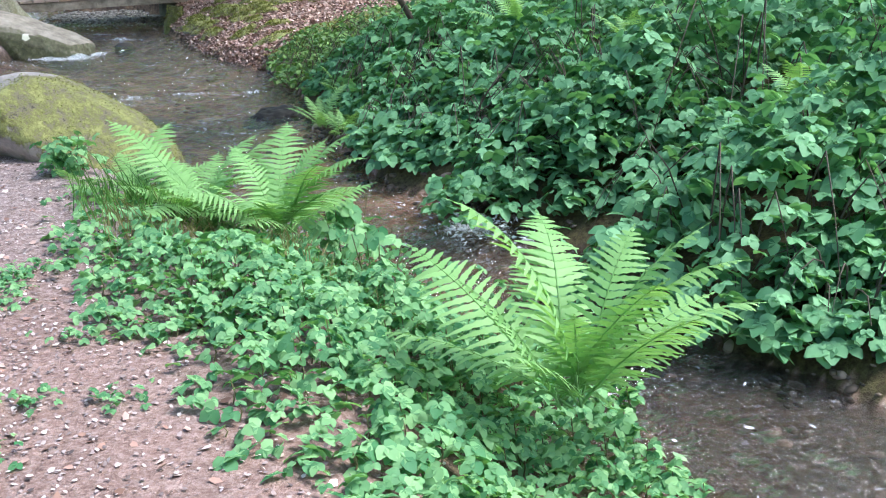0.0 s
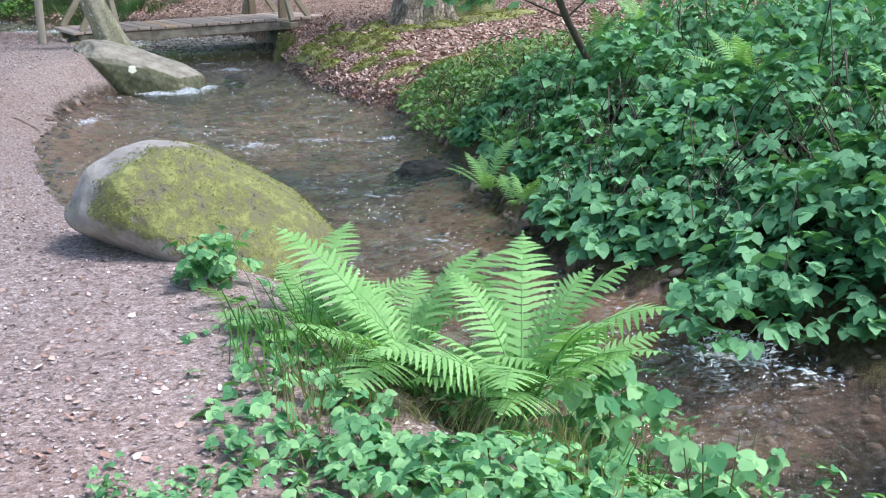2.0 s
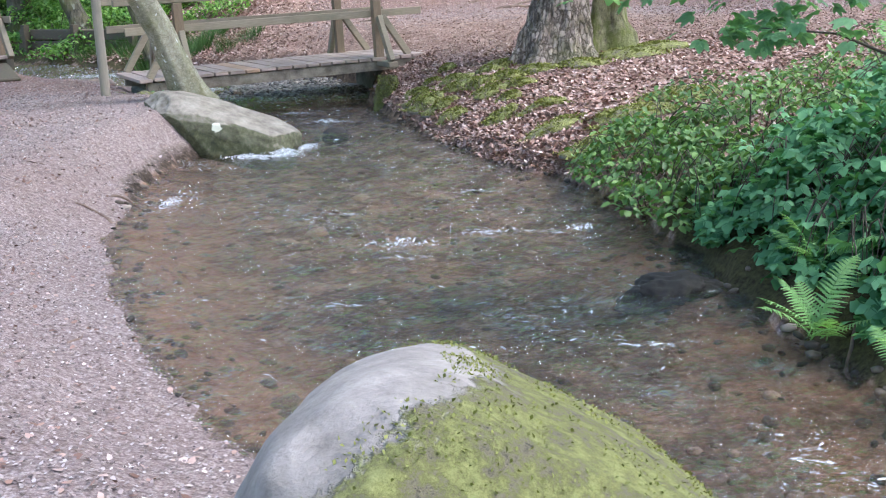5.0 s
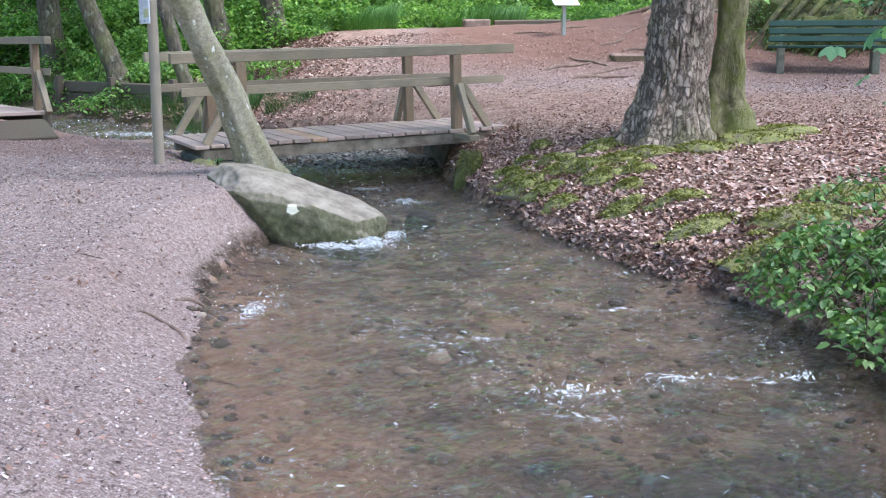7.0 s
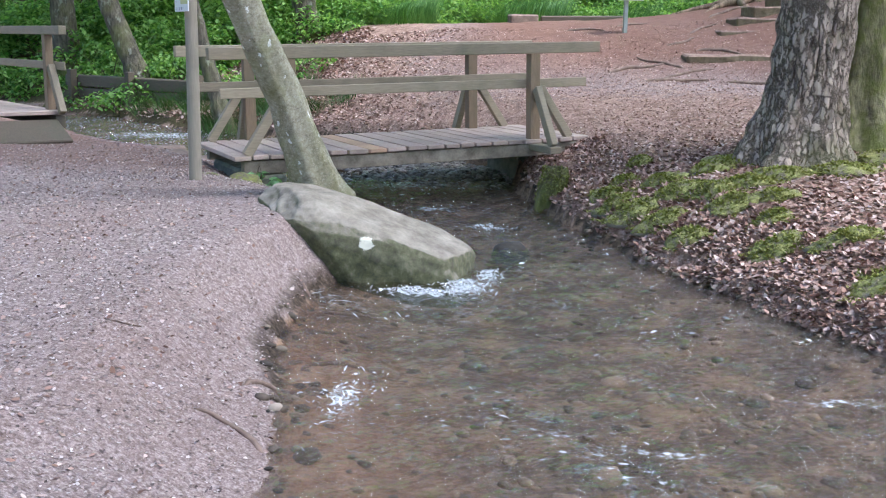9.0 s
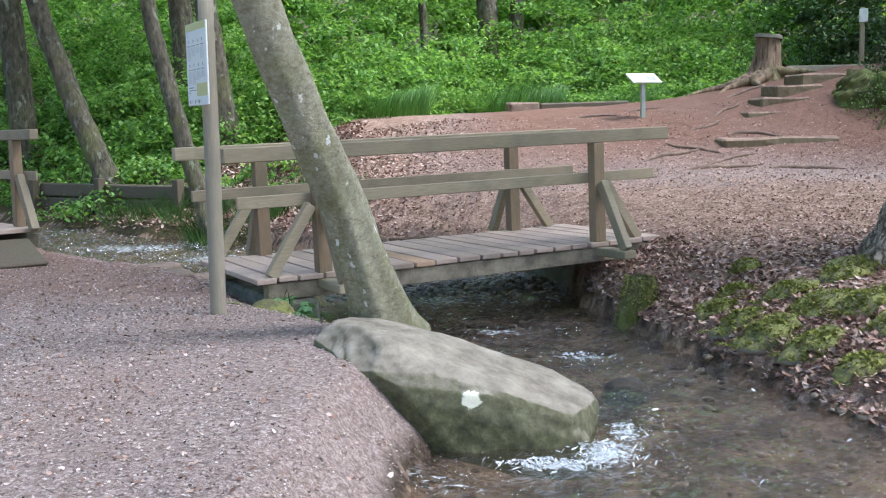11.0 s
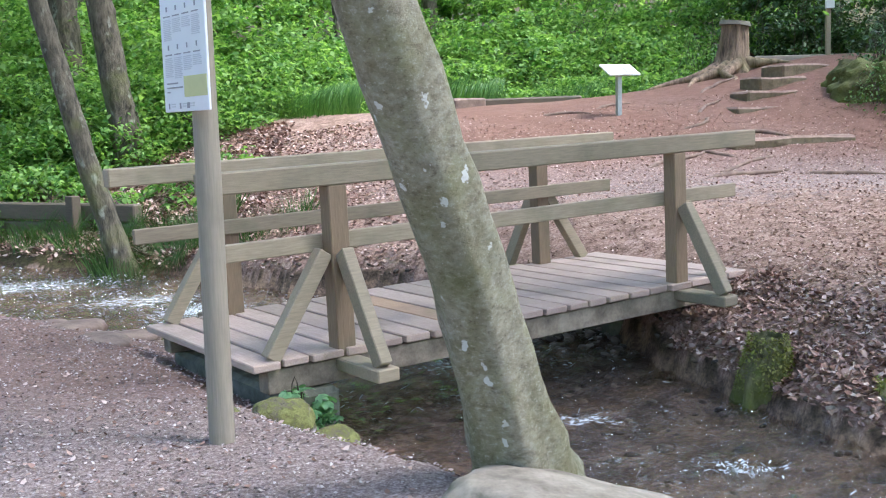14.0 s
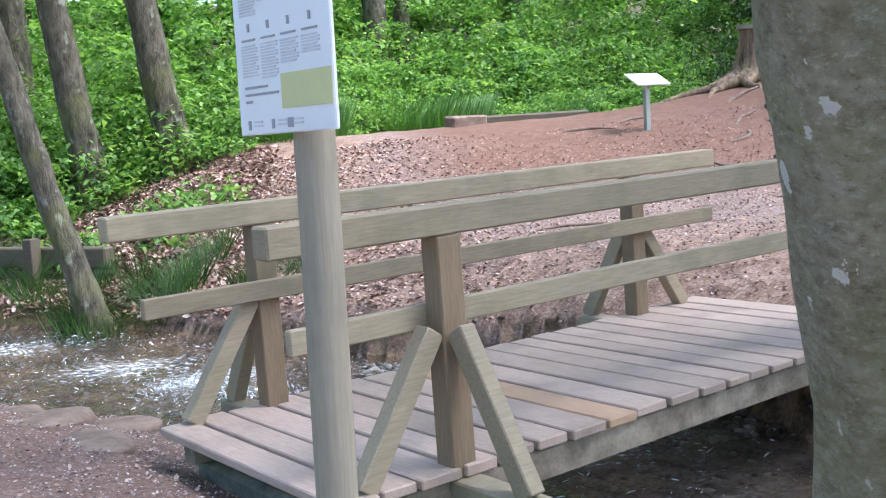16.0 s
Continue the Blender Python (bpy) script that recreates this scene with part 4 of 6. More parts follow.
for k, (x, y, a, b, h, c) in enumerate(((-12.9, 27.5, 0.9, 0.5, 0.45, 500), (-10.6, 26.6, 0.4, 0.35, 0.25, 240), (-12.3, 28.0, 1.1, 0.7, 0.6, 700), (-9.5, 26.9, 0.8, 0.6, 0.45, 550), (-13.8, 29.0, 1.2, 0.8, 0.8, 700), (-15.5, 24.6, 1.4, 1.0, 0.8, 700), (-16.5, 22.0, 1.4, 1.2, 0.9, 700))):
    bramble_bush(x, y, a, b, h, c, 140 + k, (0.07, 0.12), "leafy green shrub on the upper stream bank", SINGLE, LEAF_WOOD, "shrub", "shrubs upstream", 10)


# ferns
def frond_mesh(name, length, width, pairs, arch, seed):
    """One frond: an arching midrib with toothed, tapering side leaves in pairs."""
    r = np.random.default_rng(seed)
    verts, quads = [], []

    def rib(u):
        return Vector((0, length * (u - 0.18 * arch * u * u), length * (arch * u * (1 - 0.62 * u))))

    for k in range(pairs):
        u = 0.12 + 0.87 * k / (pairs - 1)
        foot = rib(u)
        ahead = (rib(min(1, u + 0.02)) - rib(u - 0.02)).normalized()
        span = width * 0.5 * (math.sin(math.pi * min(1.0, (0.10 + u * 0.94)) ** 0.85)) ** 0.8 + 0.006
        if u > 0.93:
            span *= 0.6
        chord = length / pairs * 1.0
        for side in (-1, 1):
            way = (Vector((side, 0, 0)) + ahead * 0.42 + Vector((0, 0, r.normal(0.0, 0.08)))).normalized()
            lie = (ahead - way * ahead.dot(way)).normalized()
            teeth = 9
            n0 = len(verts)
            for j in range(teeth + 1):
                w = j / teeth
                mid = foot + way * (span * w) - Vector((0, 0, 1)) * (span * 0.22 * w * w)
                half = chord * 0.36 * (1 - 0.88 * w ** 1.3) * (1.0 if j % 2 else 0.66) + 0.001
                verts += [mid - lie * half, mid, mid + lie * half]
            for j in range(teeth):
                i0, i1 = n0 + 3 * j, n0 + 3 * (j + 1)
                quads += [(i0, i0 + 1, i1 + 1, i1), (i0 + 1, i0 + 2, i1 + 2, i1 + 1)]
    v, f = tube_arrays([rib(i / 10) for i in range(11)], [0.005 * (1 - 0.08 * i) for i in range(11)], 4)
    base = len(verts)
    verts = np.concatenate([np.array([tuple(p) for p in verts]), v])
    quads = np.concatenate([np.array(quads), f + base])
    me = array_mesh(name, verts, quads)
    me.materials.append(LEAF_FERN)
    return me


FRONDS = [frond_mesh("frond", 0.72, 0.28, 22, 0.62, 1), frond_mesh("frond", 0.62, 0.24, 20, 0.5, 2), frond_mesh("frond", 0.5, 0.21, 18, 0.42, 3), frond_mesh("frond", 0.66, 0.26, 20, 0.85, 4)]


def fern(x, y, fronds, size, seed, label="bright yellow-green fern with arching fronds", lift=0.0, facing=None, z=None, low=0):
    r = random.Random(seed)
    plant = thing("fern", x, y, (ground_z(x, y) if z is None else z) + lift, label, "fern", "ferns by the brook")
    for k in range(fronds):
        ob = new("frond", r.choice(FRONDS))
        ob.parent = plant
        yaw = 360 * k / fronds + r.uniform(-18, 18) if facing is None else facing + r.uniform(-95, 95)
        ob.matrix_local = pose(r.uniform(-0.04, 0.04), r.uniform(-0.04, 0.04), -0.02, r.uniform(5 - low, 45 - low), r.uniform(-16, 16), yaw) @ Matrix.Scale(size * r.uniform(0.75, 1.1), 4)
    return plant


fern(0.37, 3.22, 15, 1.22, 3, "large bright fern with upright toothed fronds", z=0.0)
fern(-1.46, 5.45, 17, 0.80, 4, z=0.06, low=16)
fern(-1.12, 5.22, 19, 0.92, 5, z=0.05, low=12)
fern(-0.72, 4.98, 19, 0.98, 6, z=0.05, low=6)
fern(-1.80, 5.70, 7, 0.55, 16, z=0.04, low=20)
for k, (x, y, s, n) in enumerate(((-0.98, 9.2, 0.7, 9), (-0.9, 9.75, 0.6, 7), (-0.75, 8.5, 0.6, 7), (-0.1, 10.6, 0.7, 8), (0.6, 8.6, 0.75, 8), (1.3, 7.6, 0.75, 8), (1.9, 5.9, 0.7, 7), (0.4, 12.6, 0.7, 7), (2.9, 8.2, 0.85, 8))):
    top = 0.1 if x < -0.6 else 0.42
    fern(x, y, n, s, 30 + k, "green fern growing among brambles", top)

# herbs on the near bank
def near_bank(count, seed, y0=1.5, y1=5.9, over=0.15):
    """Places between the edge of the path and the water."""
    r = np.random.default_rng(seed)
    y = r.uniform(y0, y1, count)
    x = r.uniform(-2.3, 1.0, count)
    path_edge = np.interp(y, [1.5, 2.5, 2.9, 3.4, 3.8, 4.6, 5.3, 5.9], [0.0, -0.28, -0.55, -0.85, -1.15, -1.6, -1.75, -1.85])
    ok = (x > path_edge - 0.25 * r.uniform(0, 1, count) ** 3 + 0.12 * ripple(x, y, 5.0)) & (~in_stream(x, y) | (to_line(x, y, LEFT_SHORE) < over))
    return x[ok], y[ok], (x - path_edge)[ok]


x, y, inner = near_bank(21000, 5)
r5 = np.random.default_rng(6)
patchy = ripple(x, y, 2.6, 1.5) + ripple(x, y, 5.5, 0.3) * 0.6
keep = (patchy > -0.75) & (r5.uniform(0, 1, len(x)) < np.clip(0.35 + 1.4 * inner, 0, 1) * np.where(y > 4.5, 0.4, 1.0))
x, y, inner, patchy = x[keep], y[keep], inner[keep], patchy[keep]
gz = np.maximum(ground(x, y)[0], water_level(x, y) + 0.12)
tall = np.clip(0.05 + 0.22 * inner, 0.04, 0.19) * np.clip(0.8 + 0.5 * patchy, 0.4, 1.4)
P = np.stack([x, y, gz + 0.015 + tall * r5.uniform(0.15, 1, len(x))], -1)
tagged(link_mesh("ground_herbs", leaves_mesh("ground_herbs", TREFOIL, P, r5.uniform(0.024, 0.050, len(x)), (0.0, 0.6), r5), LEAF_HERB),
       "pale green three-leaved herbs covering the bank", "plants", kind="stuff")
stalks = []
for k in range(0, len(x), 7):
    stalks.append(tube_arrays([(x[k], y[k], gz[k] - 0.01), (x[k] + 0.01, y[k], (gz[k] + P[k, 2]) / 2), tuple(P[k])], [0.003, 0.0025, 0.002], 3))
v, f = join_arrays(stalks)
tagged(link_mesh("herb_stalks", array_mesh("herb_stalks", v, f), STEM), "thin green stalks of the bank herbs", "plants", kind="stuff")
r6 = np.random.default_rng(16)
cx, cy = r6.uniform(-1.9, 0.1, 70), r6.uniform(2.0, 5.2, 70)
edge = np.interp(cy, [1.5, 2.5, 2.9, 3.4, 3.8, 4.6, 5.3], [0.0, -0.28, -0.55, -0.85, -1.15, -1.6, -1.75])
ok = (cx < edge) & (cx > edge - 0.75)
cx, cy = cx[ok], cy[ok]
pick = r6.integers(0, len(cx), 330)
x, y = cx[pick] + r6.normal(0, 0.05, 330), cy[pick] + r6.normal(0, 0.05, 330)
P = np.stack([x, y, ground(x, y)[0] + r6.uniform(0.01, 0.04, 330)], -1)
tagged(link_mesh("path_seedlings", leaves_mesh("path_seedlings", TREFOIL, P, r6.uniform(0.012, 0.028, 330), (0.0, 0.4), r6), LEAF_HERB), "small green seedlings at the edge of the path", "plants", kind="stuff")
# a broad-leaved plant beside the mossy boulder and taller ones by the ferns
for sx0, sy0, n, hgt, size, lab in ((-1.97, 5.90, 70, 0.20, 0.055, "small leafy plant at the foot of the mossy boulder"), (-0.45, 5.15, 70, 0.55, 0.075, "tall leafy plant beside the ferns"),
                                    (-0.25, 4.35, 45, 0.42, 0.06, "tall leafy plant on the water's edge")):
    r = np.random.default_rng(int(1000 * hgt))
    z0 = ground_z(sx0, sy0)
    plant = thing("leafy_plant", sx0, sy0, z0, lab, "plant")
    a, q = r.uniform(0, 6.28, n), r.uniform(0, 0.17, n)
    P = np.stack([np.cos(a) * q, np.sin(a) * q, r.uniform(0.03, hgt, n)], -1)
    link_mesh("leaves", leaves_mesh("leaves", TREFOIL, P, r.uniform(0.7, 1.1, n) * size, (0, 0.7), r), LEAF_HERB, plant)
    for k in range(5):
        link_mesh("stem", array_mesh("stem", *tube_arrays([(0.02 * k - 0.04, 0, -0.02), (0.03 * k - 0.06, 0.02, hgt * 0.5), (0.05 * k - 0.1, 0.03 * k - 0.06, hgt)], [0.004, 0.003, 0.002], 4)), STEM, plant)


def blades_mesh(name, x, y, z, length, lean, seed):
    """Many grass blades, each a bent, tapering strip."""
    r = np.random.default_rng(seed)
    proto = np.array([(-0.012, 0, 0), (0.012, 0, 0), (-0.011, 0.10, 0.5), (0.011, 0.10, 0.5), (-0.006, 0.30, 0.85), (0.006, 0.30, 0.85), (0, 0.5, 1.0)])
    n = len(x)
    t = turns_of(r.uniform(0, 6.28, n), r.uniform(-lean, lean, n), r.uniform(-lean, lean, n))
    v, _ = strew(proto, [(0, 1, 3, 2)], np.stack([x, y, z], -1), t, length)
    base = (np.arange(n) * 7)[:, None]
    quads = np.concatenate([base + np.array([[0, 1, 3, 2]]), base + np.array([[2, 3, 5, 4]])])
    return array_mesh(name, v, quads, base + np.array([[4, 5, 6]]))


def grass_patch(name, cx, cy, rx, ry, count, tall, material, label, seed, lean=0.45):
    r = np.random.default_rng(seed)
    a, q = r.uniform(0, 6.28, count), np.sqrt(r.uniform(0, 1, count))
    x, y = cx + np.cos(a) * q * rx, cy + np.sin(a) * q * ry
    return tagged(link_mesh(name, blades_mesh(name, x, y, ground(x, y)[0] - 0.01, r.uniform(0.5, 1.1, count) * tall, lean, seed), material), label, "grass", kind="stuff")


grass_patch("grass_tuft", -0.15, 4.45, 0.5, 0.35, 420, 0.26, GRASS_DRY, "dry yellowish grass tuft at the water's edge", 1)
grass_patch("grass_tuft", -1.0, 4.75, 0.5, 0.3, 350, 0.2, GRASS_DRY, "dry grass between the herbs", 2)
grass_patch("grass_tuft", -1.0, 5.1, 0.7, 0.4, 380, 0.26, GRASS, "green grass under the ferns", 3)
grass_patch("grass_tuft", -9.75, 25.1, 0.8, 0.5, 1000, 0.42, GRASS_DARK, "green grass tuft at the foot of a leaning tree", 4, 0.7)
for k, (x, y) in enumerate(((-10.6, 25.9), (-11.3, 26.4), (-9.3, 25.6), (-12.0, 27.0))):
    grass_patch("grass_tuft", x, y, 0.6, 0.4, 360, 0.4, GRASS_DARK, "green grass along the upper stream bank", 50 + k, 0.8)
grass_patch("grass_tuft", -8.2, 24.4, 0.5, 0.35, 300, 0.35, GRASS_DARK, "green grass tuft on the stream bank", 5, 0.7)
grass_patch("tall_grass", -6.9, 34.2, 2.2, 1.3, 3800, 0.75, GRASS, "tall green grass at the edge of the wood", 6, 0.5)
grass_patch("tall_grass", -8.9, 30.9, 1.5, 1.2, 2200, 0.6, GRASS, "tall green grass beside the clearing", 7, 0.5)
grass_patch("tall_grass", -4.0, 35.0, 1.6, 0.8, 1600, 0.6, GRASS, "tall green grass at the foot of the slope", 8, 0.5)


# ---- trees ----
def crown_mesh(name, count, spread, low, high, size, seed):
    """A crown of leaves in uneven clumps with gaps between them."""
    r = np.random.default_rng(seed)
    clumps = 46
    a, q, z = r.uniform(0, 6.28, clumps), np.sqrt(r.uniform(0.03, 1, clumps)), r.uniform(0, 1, clumps)
    wide = spread * (0.45 + 0.75 * np.sin(math.pi * (0.12 + 0.8 * z)))
    C = np.stack([np.cos(a) * q * wide, np.sin(a) * q * wide, low + (high - low) * z], -1)
    pick = r.integers(0, clumps, count)
    P = C[pick] + r.normal(0, 1, (count, 3)) * np.array([0.55, 0.55, 0.32]) * spread * 0.24
    me = leaves_mesh(name, SIMPLE, P, r.uniform(0.7, 1.3, count) * size, (-0.3, 0.9), r)
    return me, C


CROWN_A, CLUMPS_A = crown_mesh("crown", 3600, 3.4, 6.5, 14.0, 0.17, 1)
CROWN_B, CLUMPS_B = crown_mesh("crown", 3200, 2.8, 6.0, 12.0, 0.16, 2)
for c in (CROWN_A, CROWN_B):
    c.materials.append(LEAF_FAR)


def tree(name, trunk_points, radii, bark, label, crown=None, sides=18, rough=0.12, flute=0.0, group="", limbs=5, seed=0, crown_turn=0.0, lobes=5, ridge=0.0):
    """A standing tree: trunk, limbs that reach into the crown, crown."""
    base = Vector(trunk_points[0])
    ob = thing(name, *base, label, "tree", group)
    pts = [Vector(p) - base for p in trunk_points]
    fine, rad = [], []
    for (p, q), (ra, rb) in zip(zip(pts[:-1], pts[1:]), zip(radii[:-1], radii[1:])):
        steps = max(2, int((q - p).length / (0.03 if ridge else 0.12))) if (q - p).length < 2.5 else 14
        for k in range(steps):
            fine.append(p.lerp(q, k / steps)); rad.append(ra + (rb - ra) * k / steps)
    fine.append(pts[-1]); rad.append(radii[-1])
    v, f = tube_arrays(fine, rad, sides, rough, 5.0, flute, lobes, ridge)
    link_mesh("trunk", array_mesh("trunk", v, f, smooth=True), bark, ob)
    if crown is not None:
        me, clumps = (CROWN_A, CLUMPS_A) if crown == "A" else (CROWN_B, CLUMPS_B)
        top = fine[-1]
        lift = Vector((top.x, top.y, 0))
        cr = new("crown", me)
        cr.parent = ob
        cr.matrix_local = Matrix.Translation(lift) @ pose(0, 0, 0, 0, 0, crown_turn)
        rr = random.Random(seed)
        for k in range(limbs):
            c = cr.matrix_local @ Vector(clumps[rr.randrange(len(clumps))])
            s = fine[int(len(fine) * rr.uniform(0.6, 0.95))]
            mid = s.lerp(c, 0.5) + Vector((0, 0, 0.4))
            tube("limb", [s, s.lerp(mid, 0.5), mid, c], [radii[-1] * 0.7, radii[-1] * 0.55, radii[-1] * 0.4, 0.02], bark, ob, 7, 0.1)
    return ob


tree("leaning_tree", [(-6.17, 16.27, -0.15), (-6.20, 16.18, 0.1), (-6.24, 16.11, 0.25), (-6.305, 16.01, 0.5), (-6.425, 15.83, 0.98), (-6.625, 15.56, 1.6), (-6.87, 15.25, 2.4), (-7.15, 14.97, 3.4), (-7.6, 14.9, 6.0), (-7.9, 14.9, 9.5)],
     [0.30, 0.235, 0.19, 0.160, 0.140, 0.130, 0.122, 0.115, 0.10, 0.05], BARK_BEECH, "leaning grey-barked tree with pale lichen spots behind the boulder", "B", 40, 0.14, 0.12, limbs=5, seed=3, lobes=6)
tree("old_tree", [(-2.22, 18.05, 0.2), (-2.20, 18.05, 0.45), (-2.17, 18.05, 0.75), (-2.12, 18.06, 1.2), (-2.05, 18.08, 2.2), (-1.95, 18.1, 5.0), (-1.9, 18.1, 10.0)],
     [0.64, 0.50, 0.405, 0.355, 0.32, 0.27, 0.15], BARK_PLATED, "thick old tree with deeply furrowed brown bark", "A", 150, 0.12, 0.16, limbs=6, seed=5, lobes=7, ridge=0.045)
tree("mossy_tree", [(-1.52, 18.55, 0.25), (-1.52, 18.55, 0.5), (-1.52, 18.55, 0.8), (-1.5, 18.55, 1.4), (-1.46, 18.58, 2.4), (-1.35, 18.7, 5.0), (-1.2, 18.8, 9.0)],
     [0.62, 0.40, 0.24, 0.175, 0.155, 0.14, 0.08], BARK_MOSS, "moss-covered tree beside the thick old tree", "B", 40, 0.2, 0.25, limbs=4, seed=6, crown_turn=80, lobes=4)
for k, (x, y, dx, dy, rad, lab) in enumerate(((-10.05, 25.0, -0.27, 0.0, 0.125, "slim leaning tree on the stream bank"), (-10.9, 29.0, -0.15, 0.0, 0.21, "dark leaning woodland tree"),
                                              (-9.85, 29.6, -0.16, 0.0, 0.225, "dark leaning woodland tree with mossy foot"), (-12.75, 28.0, -0.40, 0.0, 0.19, "strongly leaning dark tree beyond the stream"))):
    z = ground_z(x, y)
    tree("woodland_tree", [(x, y, z - 0.1), (x + 0.15 * dx, y, z + 0.15), (x + 0.6 * dx, y, z + 0.6), (x + 1.5 * dx, y + dy, z + 1.5), (x + 3 * dx, y + 2 * dy, z + 3.2), (x + 4.6 * dx, y + 3 * dy, z + 6), (x + 6 * dx, y, z + 10)],
         [rad * 1.7, rad * 1.35, rad * 1.08, rad, rad * 0.92, rad * 0.75, rad * 0.4], BARK_FAR, lab, "AB"[k % 2], 16, 0.16, 0.1, "trees along the stream", 4, k, 50.0 * k)
rt = random.Random(11)
# (6.2, 27.2) and (5.8, 31.5) are unseen, added to shade the clearing
FAR_TREES = [(-6.6, 40.0, 0.30), (-5.9, 42.5, 0.22), (-9.2, 41.0, 0.16), (-12.5, 31.5, 0.24), (-13.6, 35.5, 0.2), (-15.6, 30.5, 0.26), (-17.5, 34.0, 0.22), (-2.5, 44.0, 0.22), (1.5, 42.0, 0.25), (5.5, 37.0, 0.28),
             (-12.0, 44.0, 0.2), (-20.0, 29.0, 0.25), (-22.5, 38.0, 0.3), (9.0, 30.0, 0.3), (8.0, 20.0, 0.3), (-16.0, 18.5, 0.3), (-17.5, 9.0, 0.32), (-13.5, 1.0, 0.3), (9.5, 8.0, 0.3), (6.5, -5.0, 0.3), (-5.0, -9.0, 0.3), (12.0, 14.0, 0.3), (6.2, 27.2, 0.3), (5.8, 31.5, 0.3), (-14.6, 38.0, 0.12), (-8.0, 37.0, 0.1), (3.2, 38.5, 0.12)]
for k, (x, y, rad) in enumerate(FAR_TREES):
    z, lean = ground_z(x, y), rt.uniform(-0.05, 0.05)
    tree("woodland_tree", [(x, y, z - 0.1), (x, y, z + 0.3), (x + 2 * lean, y, z + 2), (x + 5 * lean, y + 4 * lean, z + 5), (x + 9 * lean, y, z + 10)], [rad * 1.5, rad * 1.15, rad, rad * 0.85, rad * 0.45], BARK_FAR,
         "tall dark-barked tree in the green wood", "AB"[k % 2], 12, 0.15, 0.1, "trees of the wood", 4, 40 + k, rt.uniform(0, 360))

# sapling with broad leaves over the bank
SAPL = thing("sapling", -0.15, 10.3, ground_z(-0.15, 10.3), "thin dark sapling with broad pale green leaves", "tree")
o = Vector(SAPL.location)
stem_pts = [Vector(p) - o for p in ((-0.15, 10.3, 0.1), (-0.24, 10.13, 0.57), (-0.42, 9.97, 0.9), (-0.57, 9.82, 1.25), (-0.7, 9.7, 1.8), (-0.85, 9.6, 2.5), (-0.9, 9.6, 3.2))]
tube("trunk", stem_pts, [0.032, 0.028, 0.026, 0.024, 0.02, 0.015, 0.006], TWIG, SAPL, 8, 0.1)
rs = np.random.default_rng(9)
LP = []
for cx, cy, cz, n, sp in ((-1.55, 9.9, 1.42, 60, 0.30), (-1.25, 10.1, 1.45, 50, 0.3), (-1.15, 9.9, 1.1, 26, 0.16), (-0.75, 9.9, 1.3, 40, 0.25), (-0.3, 10.2, 1.5, 60, 0.35), (0.15, 10.3, 1.3, 60, 0.35), (-0.5, 9.6, 1.9, 60, 0.4), (-1.0, 9.7, 2.1, 60, 0.4), (0.5, 10.4, 1.9, 70, 0.5), (-0.9, 9.5, 2.8, 80, 0.5), (-1.85, 10.0, 1.75, 40, 0.25)):
    c = Vector((cx, cy, cz)) - o
    s = min(stem_pts, key=lambda p: (p - c).length + abs(p.z - c.z + 0.2))
    tube("limb", [s, s.lerp(c, 0.5) + Vector((0, 0, 0.06)), c], [0.009, 0.006, 0.003], TWIG, SAPL, 5)
    n = int(2.2 * n)
    LP.append(np.array(c) + rs.normal(0, 1, (n, 3)) * np.array([1, 1, 0.35]) * sp)
LP = np.concatenate(LP)
link_mesh("leaves", leaves_mesh("leaves", LOBED, LP, rs.uniform(0.055, 0.09, len(LP)), (0.1, 0.7), rs), LEAF_MAPLE, SAPL)

# hanging beech twigs over the clearing
TW = thing("hanging_branch", -1.95, 18.1, 6.0, "thin hanging branch with small beech leaves", "branch")
rb = np.random.default_rng(12)
LP = []
for k in range(16):
    x0, y0 = rb.uniform(-3.2, 0.8), rb.uniform(3.0, 7.5)
    tip = Vector((x0 - 0.3, y0 + 0.2, rb.uniform(-3.6, -2.2)))
    start = Vector((x0 * 0.4, y0 * 0.45, 0.4))
    mid = start.lerp(tip, 0.6) + Vector((0.1, 0.0, 0.7))
    tube("twig", [start, mid, mid.lerp(tip, 0.5) + Vector((0.08, 0, 0.1)), tip], [0.016, 0.010, 0.006, 0.003], TWIG, TW, 5, 0.1)
    for w in rb.uniform(0.2, 1.0, 34):
        p = mid.lerp(tip, w)
        LP.append((p.x + rb.normal(0, 0.22), p.y + rb.normal(0, 0.22), p.z + rb.normal(0, 0.16)))
link_mesh("leaves", leaves_mesh("leaves", SINGLE, np.array(LP), rb.uniform(0.05, 0.08, len(LP)), (0.1, 0.8), rb), LEAF_WOOD, TW)


# ---- undergrowth and far woods ----
def green_front(x):
    return np.interp(x, [-45, -30, -16, -12.2, -11.2, -8.9, -8.2, -6, -2, 0.6, 2.8, 6, 12, 30], [22, 28, 30.0, 28.4, 28.4, 29.6, 31.6, 34.5, 34.6, 33.9, 32.5, 29.0, 22, 10])


